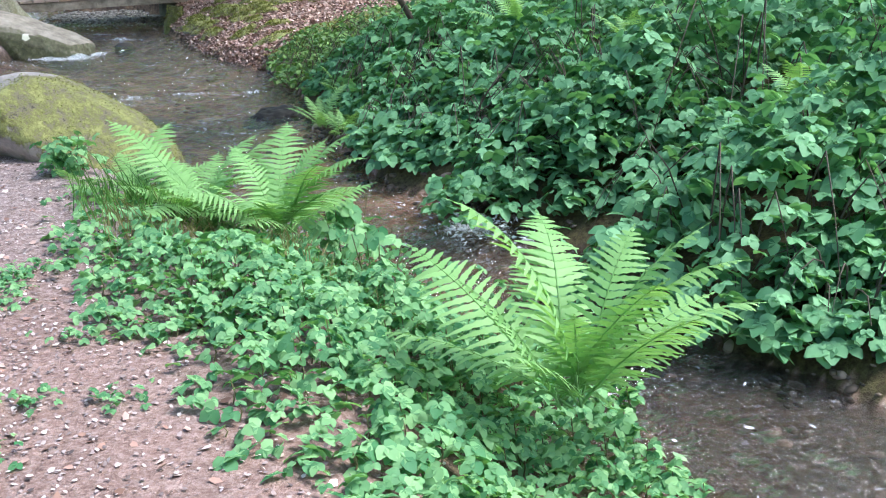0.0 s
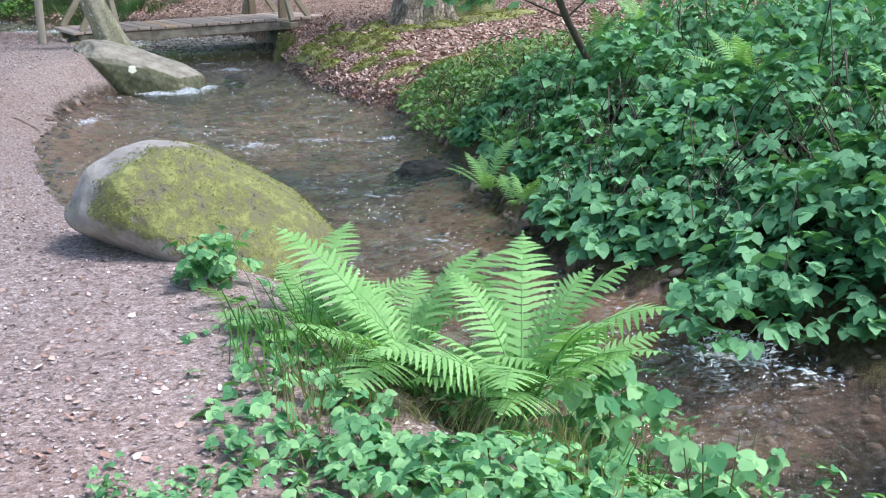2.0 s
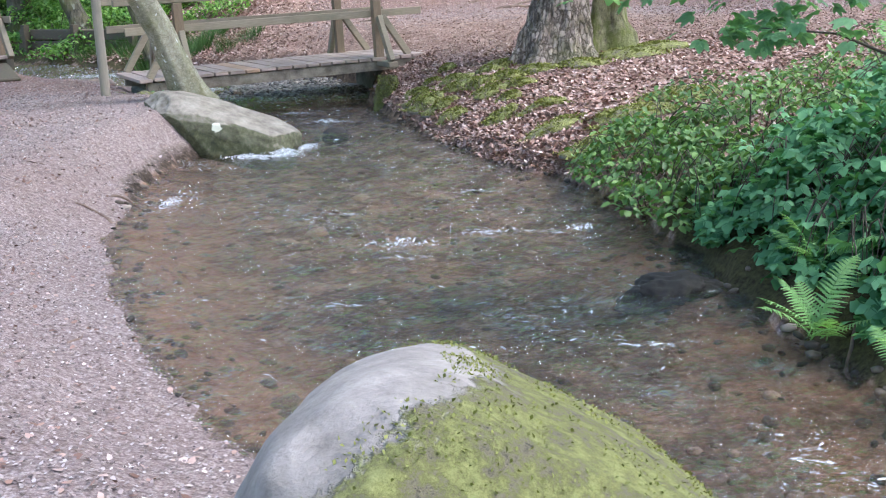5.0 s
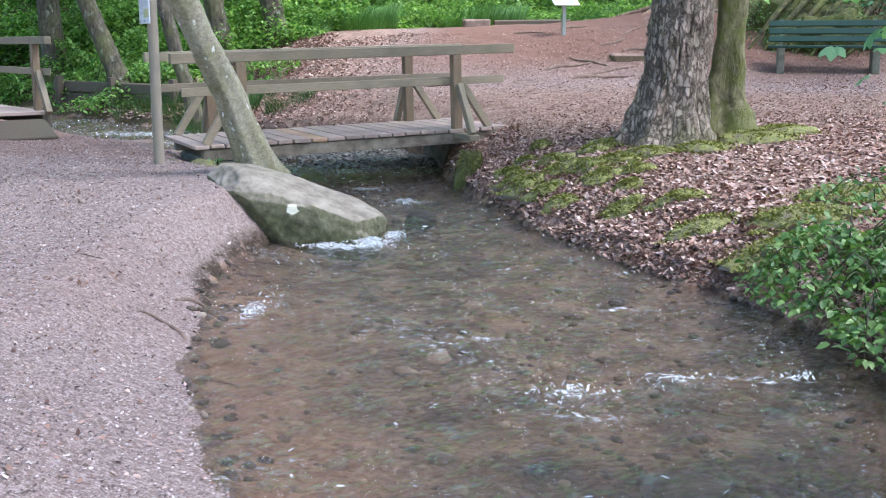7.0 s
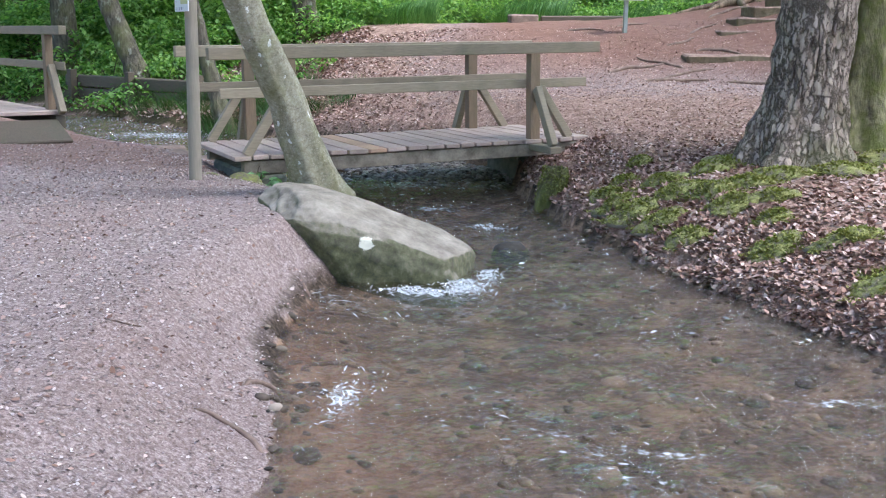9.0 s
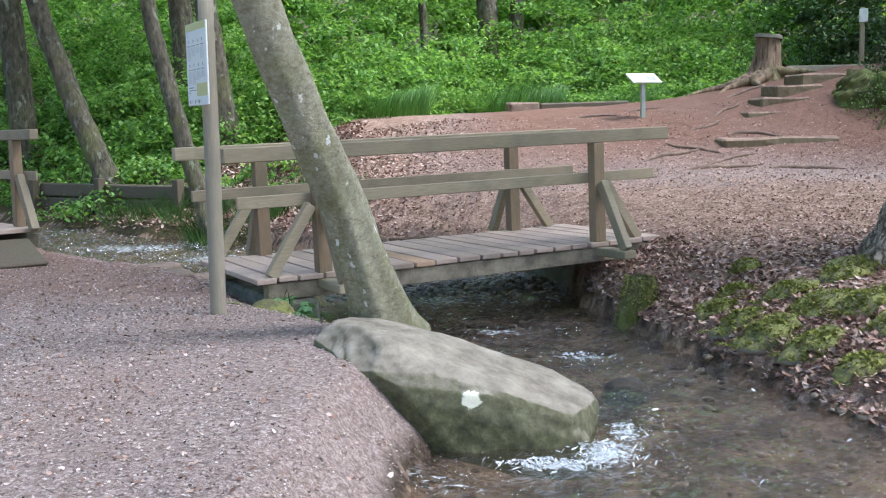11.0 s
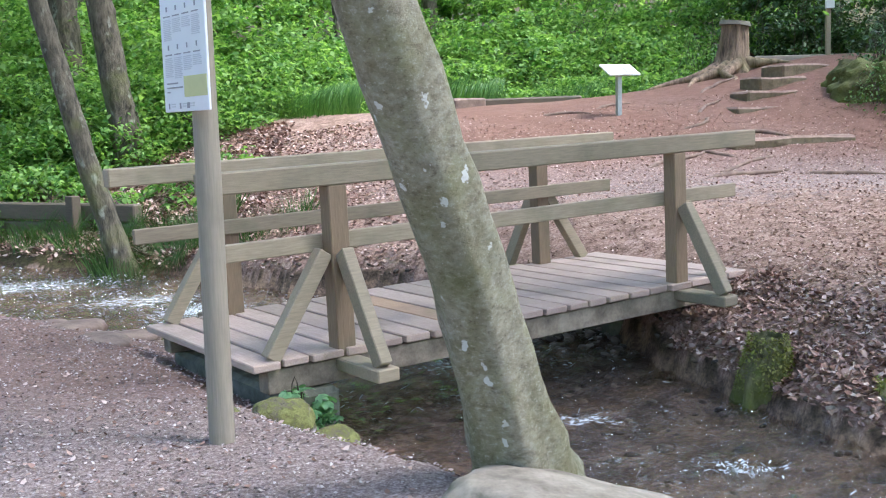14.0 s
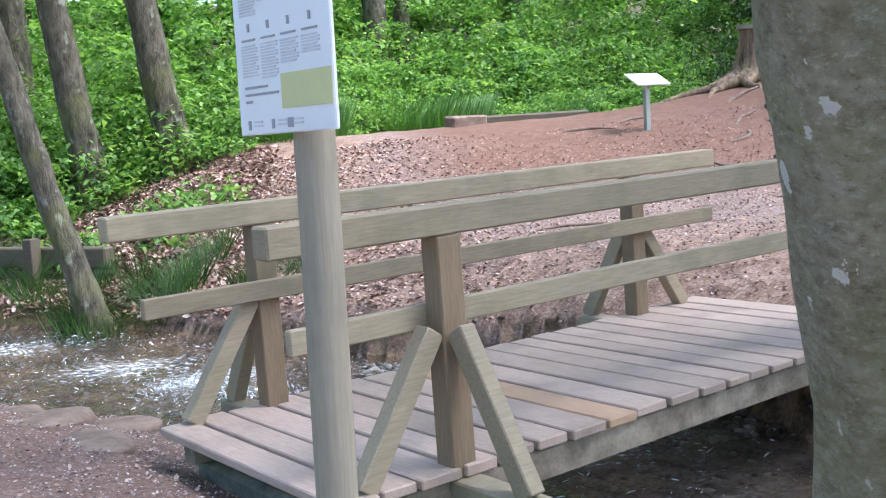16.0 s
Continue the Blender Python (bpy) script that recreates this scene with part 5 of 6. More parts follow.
def shrub_mass(name, count, clump_count, xr, depth, tall, size, material, label, seed, first=0.0, flat=0.55):
    """Leafy undergrowth in clumps that stand taller further back."""
    r = np.random.default_rng(seed)
    cx = r.uniform(*xr, clump_count)
    back = first + depth * r.uniform(0, 1, clump_count) ** 1.3
    cy = green_front(cx) + back
    base = ground(cx, cy)[0]
    top = tall[0] + (tall[1] - tall[0]) * np.clip((back - first) / depth, 0, 1) ** 0.8
    cz = base + top * r.uniform(0.1, 1.0, clump_count)
    rad = r.uniform(0.35, 0.8, clump_count) * (0.5 + 0.5 * top / max(tall))
    pick = r.integers(0, clump_count, count)
    d = r.normal(0, 1, (count, 3))
    d /= np.linalg.norm(d, axis=1)[:, None]
    P = np.stack([cx, cy, cz], -1)[pick] + d * (r.uniform(0.35, 1.1, count) * rad[pick])[:, None] * np.array([1.25, 1.0, flat])
    low = ground(P[:, 0], P[:, 1])[0] + 0.03
    P[:, 2] = np.maximum(P[:, 2], low)
    return tagged(link_mesh(name, leaves_mesh(name, SIMPLE, P, r.uniform(0.7, 1.35, count) * size, (-0.1, 0.8), r), material), label, "undergrowth", kind="stuff")


shrub_mass("undergrowth", 60000, 800, (-14, 1.0), 3.2, (0.25, 1.5), 0.10, LEAF_WOOD, "low leafy green undergrowth along the clearing", 31)
shrub_mass("undergrowth", 105000, 1150, (-22, 1.8), 11.0, (1.0, 4.8), 0.135, LEAF_WOOD, "tall leafy green shrubs at the edge of the wood", 32, 1.5)
shrub_mass("undergrowth", 34000, 420, (-26, -9.6), 6.0, (0.3, 3.0), 0.115, LEAF_WOOD, "leafy green shrubs beyond the stream", 33, -0.5)
shrub_mass("far_woods", 110000, 1600, (-45, 30), 16.0, (2.5, 11.0), 0.30, LEAF_FAR, "green wall of far woodland foliage", 34, 9.0, 0.8)
r = np.random.default_rng(35)
n = 26000
a, d = r.uniform(0, 6.28, n), r.uniform(27, 44, n)
x, y = -4 + np.cos(a) * d, 10 + np.sin(a) * d
ok = (y < 20) & (np.hypot(x + 4, y - 10) > 24)
x, y, d = x[ok], y[ok], d[ok]
P = np.stack([x, y, ground(x, y)[0] + r.uniform(0, 1, len(x)) ** 0.9 * (3 + 0.5 * (d - 26))], -1)
tagged(link_mesh("far_woods", leaves_mesh("far_woods", SIMPLE, P, r.uniform(0.5, 1.0, len(x)), (-0.1, 0.9), r), LEAF_FAR), "green woodland foliage all around", "undergrowth", kind="stuff")
# dark shrubs beyond the bench
for k, (x, y, a, b, h) in enumerate(((2.6, 27.8, 1.4, 1.6, 1.9), (4.4, 25.2, 1.6, 1.8, 2.2), (4.6, 21.5, 1.5, 1.8, 1.6), (3.4, 30.2, 1.4, 1.4, 2.0))):
    bramble_bush(x, y, a, b, h, 1300, 90 + k, (0.08, 0.13), "dark green woodland shrub beyond the bench", SINGLE_FAR, LEAF_BRAMBLE, "shrub", "shrubs by the bench", 14)

# ---- litter, chips and stones underfoot ----
CURL = (np.array([(-0.3, 0, 0.02), (0.3, 0, 0.06), (0.38, 0.55, 0.0), (0.0, 1.0, 0.14), (-0.34, 0.5, 0.10)]), None)


def litter_mesh(name, x, y, size, seed, tilt=0.4):
    r = np.random.default_rng(seed)
    n = len(x)
    t = turns_of(r.uniform(0, 6.28, n), r.normal(0, tilt, n), r.normal(0, tilt, n))
    P = np.stack([x, y, ground(x, y)[0] + 0.006], -1)
    v, _ = strew(CURL[0], [(0, 1, 2)], P, t, size)
    b = (np.arange(n) * 5)[:, None]
    return array_mesh(name, v, b + np.array([[0, 1, 2, 4]]), b + np.array([[4, 2, 3]]))


r = np.random.default_rng(41)
n = 260000
y = 11.8 + 17 * r.uniform(0, 1, n) ** 1.25
x = r.uniform(-10.5, 3.0, n)
z, dl, dr, wet = ground(x, y)
dens = (1 - 0.45 * smooth((y - 19.5) / 2) * smooth((x + 8) / 3)) * (1 - 0.65 * smooth((y - 24) / 4) * smooth((x + 8) / 3)) + 0.15 * ripple(x, y, 0.9)
ok = ~wet & (dr < dl) & (dr > 0.06) & (r.uniform(0, 1, n) < dens) & (y - 0.9 * x > 12.9)
tagged(link_mesh("leaf_litter", litter_mesh("leaf_litter", x[ok], y[ok], r.uniform(0.025, 0.055, ok.sum()) * (1 - 0.42 * smooth((y[ok] - 18) / 2) * smooth((x[ok] + 8) / 3)), 42, 0.35), LITTER), "dry pinkish brown beech leaves on the bank", "leaf litter", kind="stuff")
n = 190000
u = r.uniform(0, 1, n)
y = -0.3 + 22 * u
x = np.interp(y, [-0.3, 8, 14, 20], [-0.8, -5.0, -7.6, -8.5]) + r.normal(0, 1.7, n)
z, dl, dr, wet = ground(x, y)
ok = ~wet & (dl < dr) & (dl > 0.05) & (r.uniform(0, 1, n) < 0.75 + 0.25 * ripple(x, y, 1.3, 2.0))
tagged(link_mesh("gravel_chips", litter_mesh("gravel_chips", x[ok], y[ok], r.uniform(0.007, 0.018, ok.sum()), 43, 0.3), CHIP), "pale pinkish chips and gravel on the path", "gravel", kind="stuff")
n = 9000
y = r.uniform(0, 21, n)
x = np.interp(y, [-0.3, 8, 14, 20], [-0.8, -5.0, -7.6, -8.5]) + r.normal(0, 1.7, n)
z, dl, dr, wet = ground(x, y)
ok = ~wet & (dl < dr) & (dl > 0.05)
tagged(link_mesh("path_litter", litter_mesh("path_litter", x[ok], y[ok], r.uniform(0.018, 0.035, ok.sum()), 44, 0.3), LITTER), "scattered dry leaf bits on the path", "leaf litter", kind="stuff")

# stones on the stream bed
BED_STONE = litter_material("stream_stone", [(0.0, (0.06, 0.044, 0.034)), (0.4, (0.14, 0.10, 0.072)), (0.8, (0.25, 0.175, 0.12)), (1.0, (0.38, 0.28, 0.20))], 0.6)
bm = bmesh.new()
bmesh.ops.create_icosphere(bm, subdivisions=1, radius=1.0)
ball = np.array([tuple(v.co) for v in bm.verts]) * (1.0, 0.75, 0.42)
ball_faces = np.array([[v.index for v in f.verts] for f in bm.faces])
bm.free()
n = 9000
y = r.uniform(1.0, 24.0, n)
x = r.uniform(-9.5, 2.0, n)
z, dl, dr, wet = ground(x, y)
ok = wet & (np.minimum(dl, dr) > 0.05)
x, y, z = x[ok], y[ok], z[ok]
v, f = strew(ball, ball_faces, np.stack([x, y, z - 0.004], -1), turns_of(r.uniform(0, 6.28, len(x)), r.normal(0, 0.2, len(x)), r.normal(0, 0.2, len(x))), r.uniform(0.018, 0.06, len(x)) * np.where(r.uniform(0, 1, len(x)) > 0.93, 1.9, 1.0))
tagged(link_mesh("stream_stones", array_mesh("stream_stones", v, None, f, True), BED_STONE), "brown and tan stones on the stream bed", "stones", kind="stuff")

# dry leaves on the far stream bank
x, y = r.uniform(-14.5, -8.4, 26000), r.uniform(23.5, 29.5, 26000)
ok = ~in_stream(x, y) & (np.minimum(to_line(x, y, LEFT_SHORE), to_line(x, y, RIGHT_SHORE)) > 0.12)
tagged(link_mesh("bank_litter", litter_mesh("bank_litter", x[ok], y[ok], r.uniform(0.04, 0.075, ok.sum()), 47, 0.4), LITTER), "brown dry leaves on the far stream bank", "leaf litter", kind="stuff")

# dry leaves drifted down to the water on the clearing's side
y = r.uniform(13.6, 20.0, 26000)
x = np.interp(y, RIGHT_SHORE[16:24, 1], RIGHT_SHORE[16:24, 0]) + r.uniform(0.0, 1.0, 26000)
z, dl, dr, wet = ground(x, y)
ok = ~wet & (dr > 0.04) & (dr < 0.9) & (r.uniform(0, 1, 26000) < 0.55 + 0.4 * ripple(x, y, 4.0, 0.6))
tagged(link_mesh("bank_litter", litter_mesh("bank_litter", x[ok], y[ok], r.uniform(0.025, 0.055, ok.sum()), 48, 0.45), LITTER), "dry brown leaves down to the water's edge", "leaf litter", kind="stuff")

# broken water: flecks of foam, thickest where the brook runs fast, plus painted sky glints
FOAM_GLINT = plain_material("white_water_and_glint_fleck", (0.76, 0.78, 0.80), 0.2, 0, 0.25)
n = 130000
y = r.uniform(1.0, 27.0, n)
x = r.uniform(-13.5, 2.0, n)
wet = in_stream(x, y)
x, y = x[wet], y[wet]
near_shore = np.minimum(to_line(x, y, LEFT_SHORE), to_line(x, y, RIGHT_SHORE))
chance = 0.10 * np.clip(ripple(x, y, 2.3, 0.7) + 0.8 * ripple(x, y, 5.1, 2.0) + 0.05, 0, 2) + 0.22 * smooth((y - 19.6) / 1.5) + 0.07 * (y < 5.5)
for cx, cy, rx, ry, k in FALLS:
    chance = np.maximum(chance, np.clip(2.6 * (k - 0.40), 0, 1) * np.exp(-((x - cx) / (rx * 1.15)) ** 2 - ((y - cy) / (ry * 1.15)) ** 2))
ok = (r.uniform(0, 1, len(x)) < chance) & (near_shore > 0.06)
x, y = x[ok], y[ok]
fleck = np.array([(-1.0, 0.0, 0.0), (-0.3, -0.28, 0.16), (0.5, -0.22, 0.12), (1.0, 0.05, 0.0), (0.3, 0.22, 0.05), (-0.5, 0.2, 0.06)])
v, f = strew(fleck, [(0, 1, 4, 5), (1, 2, 3, 4)], np.stack([x, y, water_level(x, y) + 0.012], -1), turns_of(r.normal(0.2, 0.6, len(x)), r.normal(0, 0.35, len(x)), r.normal(0, 0.35, len(x))), r.uniform(0.006, 0.022, len(x)) * np.where(y > 14, 1.3, 1.0))
tagged(link_mesh("foam_and_glint_flecks", array_mesh("foam_and_glint_flecks", v, f), FOAM_GLINT), "white flecks of broken water and painted glints on the brook", "foam", kind="stuff")

# leaping white water at the steps of the brook
def splash(cx, cy, rx, ry, tall, count, seed):
    q = np.random.default_rng(seed)
    x, y = cx + q.normal(0, rx * 0.5, count), cy + q.normal(0, ry * 0.5, count)
    near = np.exp(-((x - cx) / rx) ** 2 - ((y - cy) / ry) ** 2)
    z = water_level(x, y) + 0.012 + tall * near * q.uniform(0, 1, count) ** 1.5 * (0.6 + 0.4 * ripple(x, y, 14.0, seed))
    v, f = strew(fleck, [(0, 1, 4, 5), (1, 2, 3, 4)], np.stack([x, y, z], -1), turns_of(q.uniform(0, 6.28, count), q.normal(0, 0.7, count), q.normal(0, 0.7, count)), q.uniform(0.006, 0.02, count))
    return tagged(link_mesh("splash", array_mesh("splash", v, f), FOAM_GLINT), "white water breaking over a stone in the brook", "foam", kind="stuff")


for k, (x, y, a, b, h, c) in enumerate(((-4.93, 15.1, 0.16, 0.18, 0.07, 420), (-5.2, 14.9, 0.26, 0.07, 0.05, 380), (-4.8, 15.5, 0.08, 0.2, 0.04, 160), (-4.97, 17.35, 0.2, 0.12, 0.06, 110), (-5.25, 12.69, 0.14, 0.28, 0.03, 130),
                                        (-3.16, 11.24, 0.26, 0.12, 0.03, 70), (-2.64, 11.55, 0.25, 0.12, 0.03, 60), (-1.98, 11.65, 0.14, 0.08, 0.03, 50), (0.2, 6.4, 0.24, 0.16, 0.08, 520), (-8.7, 22.1, 0.4, 0.3, 0.12, 600), (-8.2, 21.7, 0.4, 0.25, 0.08, 400))):
    splash(x, y, a, b, h, c, 400 + k)
# pale stones added in place of sky light reflected off the rough water
q = np.random.default_rng(81)
x, y = q.uniform(-7.4, -4.9, 2600), q.uniform(20.0, 22.4, 2600)
keep = in_stream(x, y) & (q.uniform(0, 1, 2600) < 0.75 + 0.4 * ripple(x, y, 2.4, 0.9))
x, y = x[keep], y[keep]
z = water_level(x, y) - 0.02 + 0.07 * smooth((y - 20.0) / 1.0) * (0.6 + 0.4 * ripple(x, y, 3.0, 1.9))
v, f = strew(ball, ball_faces, np.stack([x, y, z], -1), turns_of(q.uniform(0, 6.28, len(x)), q.normal(0, 0.3, len(x)), q.normal(0, 0.3, len(x))), q.uniform(0.02, 0.06, len(x)))
tagged(link_mesh("riffle_glint_stones", array_mesh("riffle_glint_stones", v, None, f, True), litter_material("riffle_glint_stone", [(0.0, (0.05, 0.042, 0.036)), (0.5, (0.17, 0.145, 0.125)), (1.0, (0.36, 0.32, 0.28))], 0.35)), "pale stones standing in for sky reflected off the riffle beyond the footbridge", "stones", kind="stuff")

# pebbles and clods along both water's edges
BANK_STONE = litter_material("bank_stone", [(0.0, (0.03, 0.025, 0.02)), (0.5, (0.10, 0.075, 0.055)), (0.9, (0.22, 0.17, 0.13)), (1.0, (0.34, 0.28, 0.23))], 0.7)
pts = []
for line, count in ((RIGHT_SHORE[4:26], 520), (LEFT_SHORE[8:27], 260)):
    seg = r.integers(0, len(line) - 1, count)
    t = r.uniform(0, 1, count)[:, None]
    pts.append(line[seg] * (1 - t) + line[seg + 1] * t + r.normal(0, 0.07, (count, 2)))
pts = np.concatenate(pts)
z = ground(pts[:, 0], pts[:, 1])[0]
v, f = strew(ball, ball_faces, np.stack([pts[:, 0], pts[:, 1], z + 0.004], -1), turns_of(r.uniform(0, 6.28, len(z)), r.normal(0, 0.3, len(z)), r.normal(0, 0.3, len(z))), r.uniform(0.012, 0.05, len(z)) ** 1.0)
tagged(link_mesh("bank_stones", array_mesh("bank_stones", v, None, f), BANK_STONE), "dark pebbles and clods along the water's edge", "stones", kind="stuff")


# evergreen leaf, its colour darkened further for the shade of the deep wood
LEAF_DARK = leaf_material("shaded_evergreen_leaf", (0.022, 0.065, 0.022), (0.11, 0.20, 0.06), 0.4, 0.2)

# ---- the clearing: steps, stump, boards, bench ----
SLAB = stone_material("sandstone_step", (0.13, 0.09, 0.07), (0.32, 0.235, 0.19))
ROOT = bark_material("bare_root", (0.10, 0.065, 0.05), (0.25, 0.175, 0.14), 8, (1, 1, 1), None, (0, 1), 0.0, 0.01)
STUMP_WOOD = bark_material("fibrous_stump_wood", (0.04, 0.027, 0.018), (0.36, 0.25, 0.17), 13, (1, 1, 0.10), None, (0, 1), 0.3, 0.04)
CUT_WOOD = wood_material("grey_cut_wood", (0.20, 0.18, 0.14), (0.36, 0.34, 0.28), (6, 6, 6))
METAL = plain_material("galvanised_metal", (0.45, 0.47, 0.48), 0.45, 0.8, 0.1)
GREEN_PAINT = plain_material("dark_green_paint", (0.02, 0.065, 0.05), 0.5, 0, 0.2, 12)
WHITE_BOX = plain_material("white_painted_box", (0.75, 0.76, 0.74), 0.5, 0, 0.05)


# the shade on step and kerb fronts is put in by the dark side colour
STEP_STONE = stone_material("worn_step_stone", (0.15, 0.095, 0.072), (0.38, 0.26, 0.21), side_moss_shade=0.6)


def slab(name, cx, cy, z, rz, lx, ly, lz, seed, label, group="", material=SLAB, category="step"):
    bm = box_bm(-lx / 2, -ly / 2, -lz, lx / 2, ly / 2, 0, 0.03)
    bmesh.ops.subdivide_edges(bm, edges=bm.edges[:], cuts=3, use_grid_fill=True)
    for v in bm.verts:
        v.co += Vector((0.05, 0.05, 0.025)) * noise.noise(v.co * 3 + Vector((seed, 0, 0)))
    ob = part(name, bm, material, smooth=False)
    ob.matrix_world = pose(cx, cy, z, 0, 0, rz)
    return tagged(ob, label, category, group)


for k, (x, y, z, lx) in enumerate(((-1.45, 27.75, 1.62, 0.95), (-1.15, 28.35, 1.86, 0.9), (-0.8, 28.95, 2.08, 0.95), (-0.2, 29.6, 2.30, 1.1))):
    slab("stone_step", x, y, z + 0.05, 12 + 5 * k, lx, 0.5, 0.42, k, "worn reddish stone step set in the earth bank", "steps up the bank", STEP_STONE)
slab("stone_kerb", -1.75, 25.7, ground_z(-1.75, 25.7) + 0.05, 14, 1.8, 0.42, 0.45, 9, "long flat stone edging across the clearing", material=STEP_STONE, category="kerb")
slab("rock", -5.55, 30.9, ground_z(-5.55, 30.9) + 0.14, 20, 0.6, 0.4, 0.5, 12, "low grey-brown rock at the edge of the grass", material=SLAB, category="rock")
LOG = thing("log", -4.3, 31.6, ground_z(-4.3, 31.6) + 0.03, "weathered squared log lying beside the path", "log", rz=4)
part("body", beam_bm((-0.9, 0, 0), (0.9, 0, 0.02), 0.2, 0.2, 0.03), DARK_WOOD, LOG)

# stump with its sawn top
STUMP = thing("tree_stump", -0.82, 30.95, 2.28, "tall fibrous tree stump with spreading roots", "stump")
pts = [(0, 0, -0.25), (0, 0, 0.0), (0, 0, 0.12), (0, 0, 0.3), (0.02, 0, 0.5), (0.03, 0, 0.7), (0.03, 0, 0.84)]
v, f = tube_arrays([Vector(pts[0]).lerp(Vector(pts[1]), 0)] + [Vector(p) for p in pts[1:]], [0.58, 0.46, 0.37, 0.30, 0.26, 0.24, 0.235], 72, 0.1, 6, 0.25, 9, 0.06)
link_mesh("trunk", array_mesh("trunk", v, f, smooth=True), STUMP_WOOD, STUMP)
bm = bmesh.new()
bmesh.ops.create_cone(bm, cap_ends=True, segments=28, radius1=0.275, radius2=0.265, depth=0.07)
for v in bm.verts:
    v.co += Vector((0.03, 0, 0.87 - 0.10 * v.co.x)) + Vector((1, 1, 0)) * 0.02 * noise.noise(v.co * 4)
part("sawn_top", bm, CUT_WOOD, STUMP, "grey sawn top disc")
for k, (a, ln) in enumerate(((190, 1.5), (215, 1.1), (250, 0.9), (160, 1.0), (330, 0.8), (20, 0.7))):
    w = Vector((math.cos(radians(a)), math.sin(radians(a)), 0))
    P = []
    for j in range(6):
        q = w * (0.25 + ln * j / 5) + Vector((-w.y, w.x, 0)) * 0.12 * math.sin(j * 1.3 + k)
        q.z = ground_z(-0.82 + q.x, 30.95 + q.y) - 2.28 + 0.16 * (1 - j / 5) ** 1.5 - 0.02
        P.append(q)
    tube("root", P, [0.13, 0.10, 0.075, 0.055, 0.04, 0.02], STUMP_WOOD, STUMP, 9, 0.2)


def ground_root(x, y, way, length, rad, seed):
    """A bare root that winds along the ground and dives in at both ends."""
    r = random.Random(seed)
    P, R = [], []
    a = radians(way)
    n = 9
    for j in range(n):
        u = j / (n - 1)
        P.append((x, y, ground_z(x, y) - rad * 0.35 + rad * 0.9 * math.sin(math.pi * u) - rad * (u in (0, 1))))
        R.append(rad * (1 - 0.55 * u))
        a += r.uniform(-0.35, 0.35)
        x, y = x + math.cos(a) * length / n, y + math.sin(a) * length / n
    ob = tube("tree_root", P, R, ROOT, None, 8, 0.25, 6)
    return tagged(ob, "bare reddish tree root across the trodden earth", "root", "roots across the clearing")


for k, (x, y, w, ln, rad) in enumerate(((-3.4, 23.7, 10, 1.6, 0.06), (-3.1, 24.2, 40, 1.5, 0.05), (-3.9, 24.4, 20, 1.7, 0.06), (-2.6, 24.9, 150, 1.4, 0.05), (-2.4, 26.2, 20, 1.2, 0.06), (-2.9, 26.6, 10, 1.2, 0.05),
                                        (-3.7, 28.6, 30, 1.1, 0.05), (-4.6, 28.2, 15, 1.0, 0.05), (-2.4, 27.6, 60, 1.2, 0.05), (-1.9, 29.2, 60, 1.6, 0.06), (-5.0, 23.6, 170, 1.0, 0.03), (-2.2, 24.0, -20, 1.2, 0.05))):
    ground_root(x, y, w, ln, 0.62 * rad, k)
for k, (x, y, w, ln) in enumerate(((-5.62, 13.2, 80, 0.7), (-5.7, 12.5, 100, 0.6), (-5.95, 14.3, 60, 0.8), (-5.9, 13.9, 20, 0.5), (-5.42, 11.9, 130, 0.45), (-6.0, 14.7, -30, 0.6))):
    ob = ground_root(x, y, w, ln, 0.016, 30 + k)
    tagged(ob, "thin dark root along the path's edge by the water", "root", "roots at the water's edge")

# reading desk
DESK = thing("information_lectern", -3.50, 27.75, ground_z(-3.5, 27.75), "slanted white information lectern on a grey metal post", "sign", rz=20)
gh = 2.26 - DESK.location.z
part("post", box_bm(-0.035, -0.035, -0.1, 0.035, 0.035, gh - 0.03, 0.004), METAL, DESK)
board = part("panel", box_bm(-0.25, -0.17, -0.012, 0.27, 0.17, 0.012, 0.004), WHITE_BOX, DESK, "white printed panel")
board.matrix_local = pose(0.0, -0.02, gh, 28, 0, 0)
part("picture", box_bm(0.06, -0.12, 0.0125, 0.2, 0.05, 0.0145, 0), PRINT_DARK, board)
for j in range(5):
    part("print", box_bm(-0.22, 0.10 - 0.05 * j, 0.0125, 0.02, 0.115 - 0.05 * j, 0.0145, 0), PRINT, board)

# green bench beyond the thick tree
BENCH = thing("bench", 0.95, 24.9, ground_z(0.95, 24.9), "dark green slatted park bench on concrete feet", "bench", rz=-8)
for x in (-0.75, 0.75):
    part("foot", box_bm(x - 0.06, -0.22, -0.1, x + 0.06, 0.22, 0.40, 0.01), CONCRETE, BENCH, "grey concrete foot")
    part("bracket", beam_bm((x, 0.18, 0.38), (x, 0.36, 0.88), 0.05, 0.05, 0.004), CONCRETE, BENCH)
for j in range(4):
    part("seat_slat", box_bm(-0.95, -0.22 + 0.115 * j, 0.402, 0.95, -0.12 + 0.115 * j, 0.445, 0.006), GREEN_PAINT, BENCH)
for j in range(3):
    s = part("back_slat", box_bm(-0.95, -0.02, -0.05, 0.95, 0.02, 0.05, 0.006), GREEN_PAINT, BENCH)
    s.matrix_local = pose(0, 0.215 + 0.048 * j, 0.55 + 0.13 * j, -20, 0, 0)

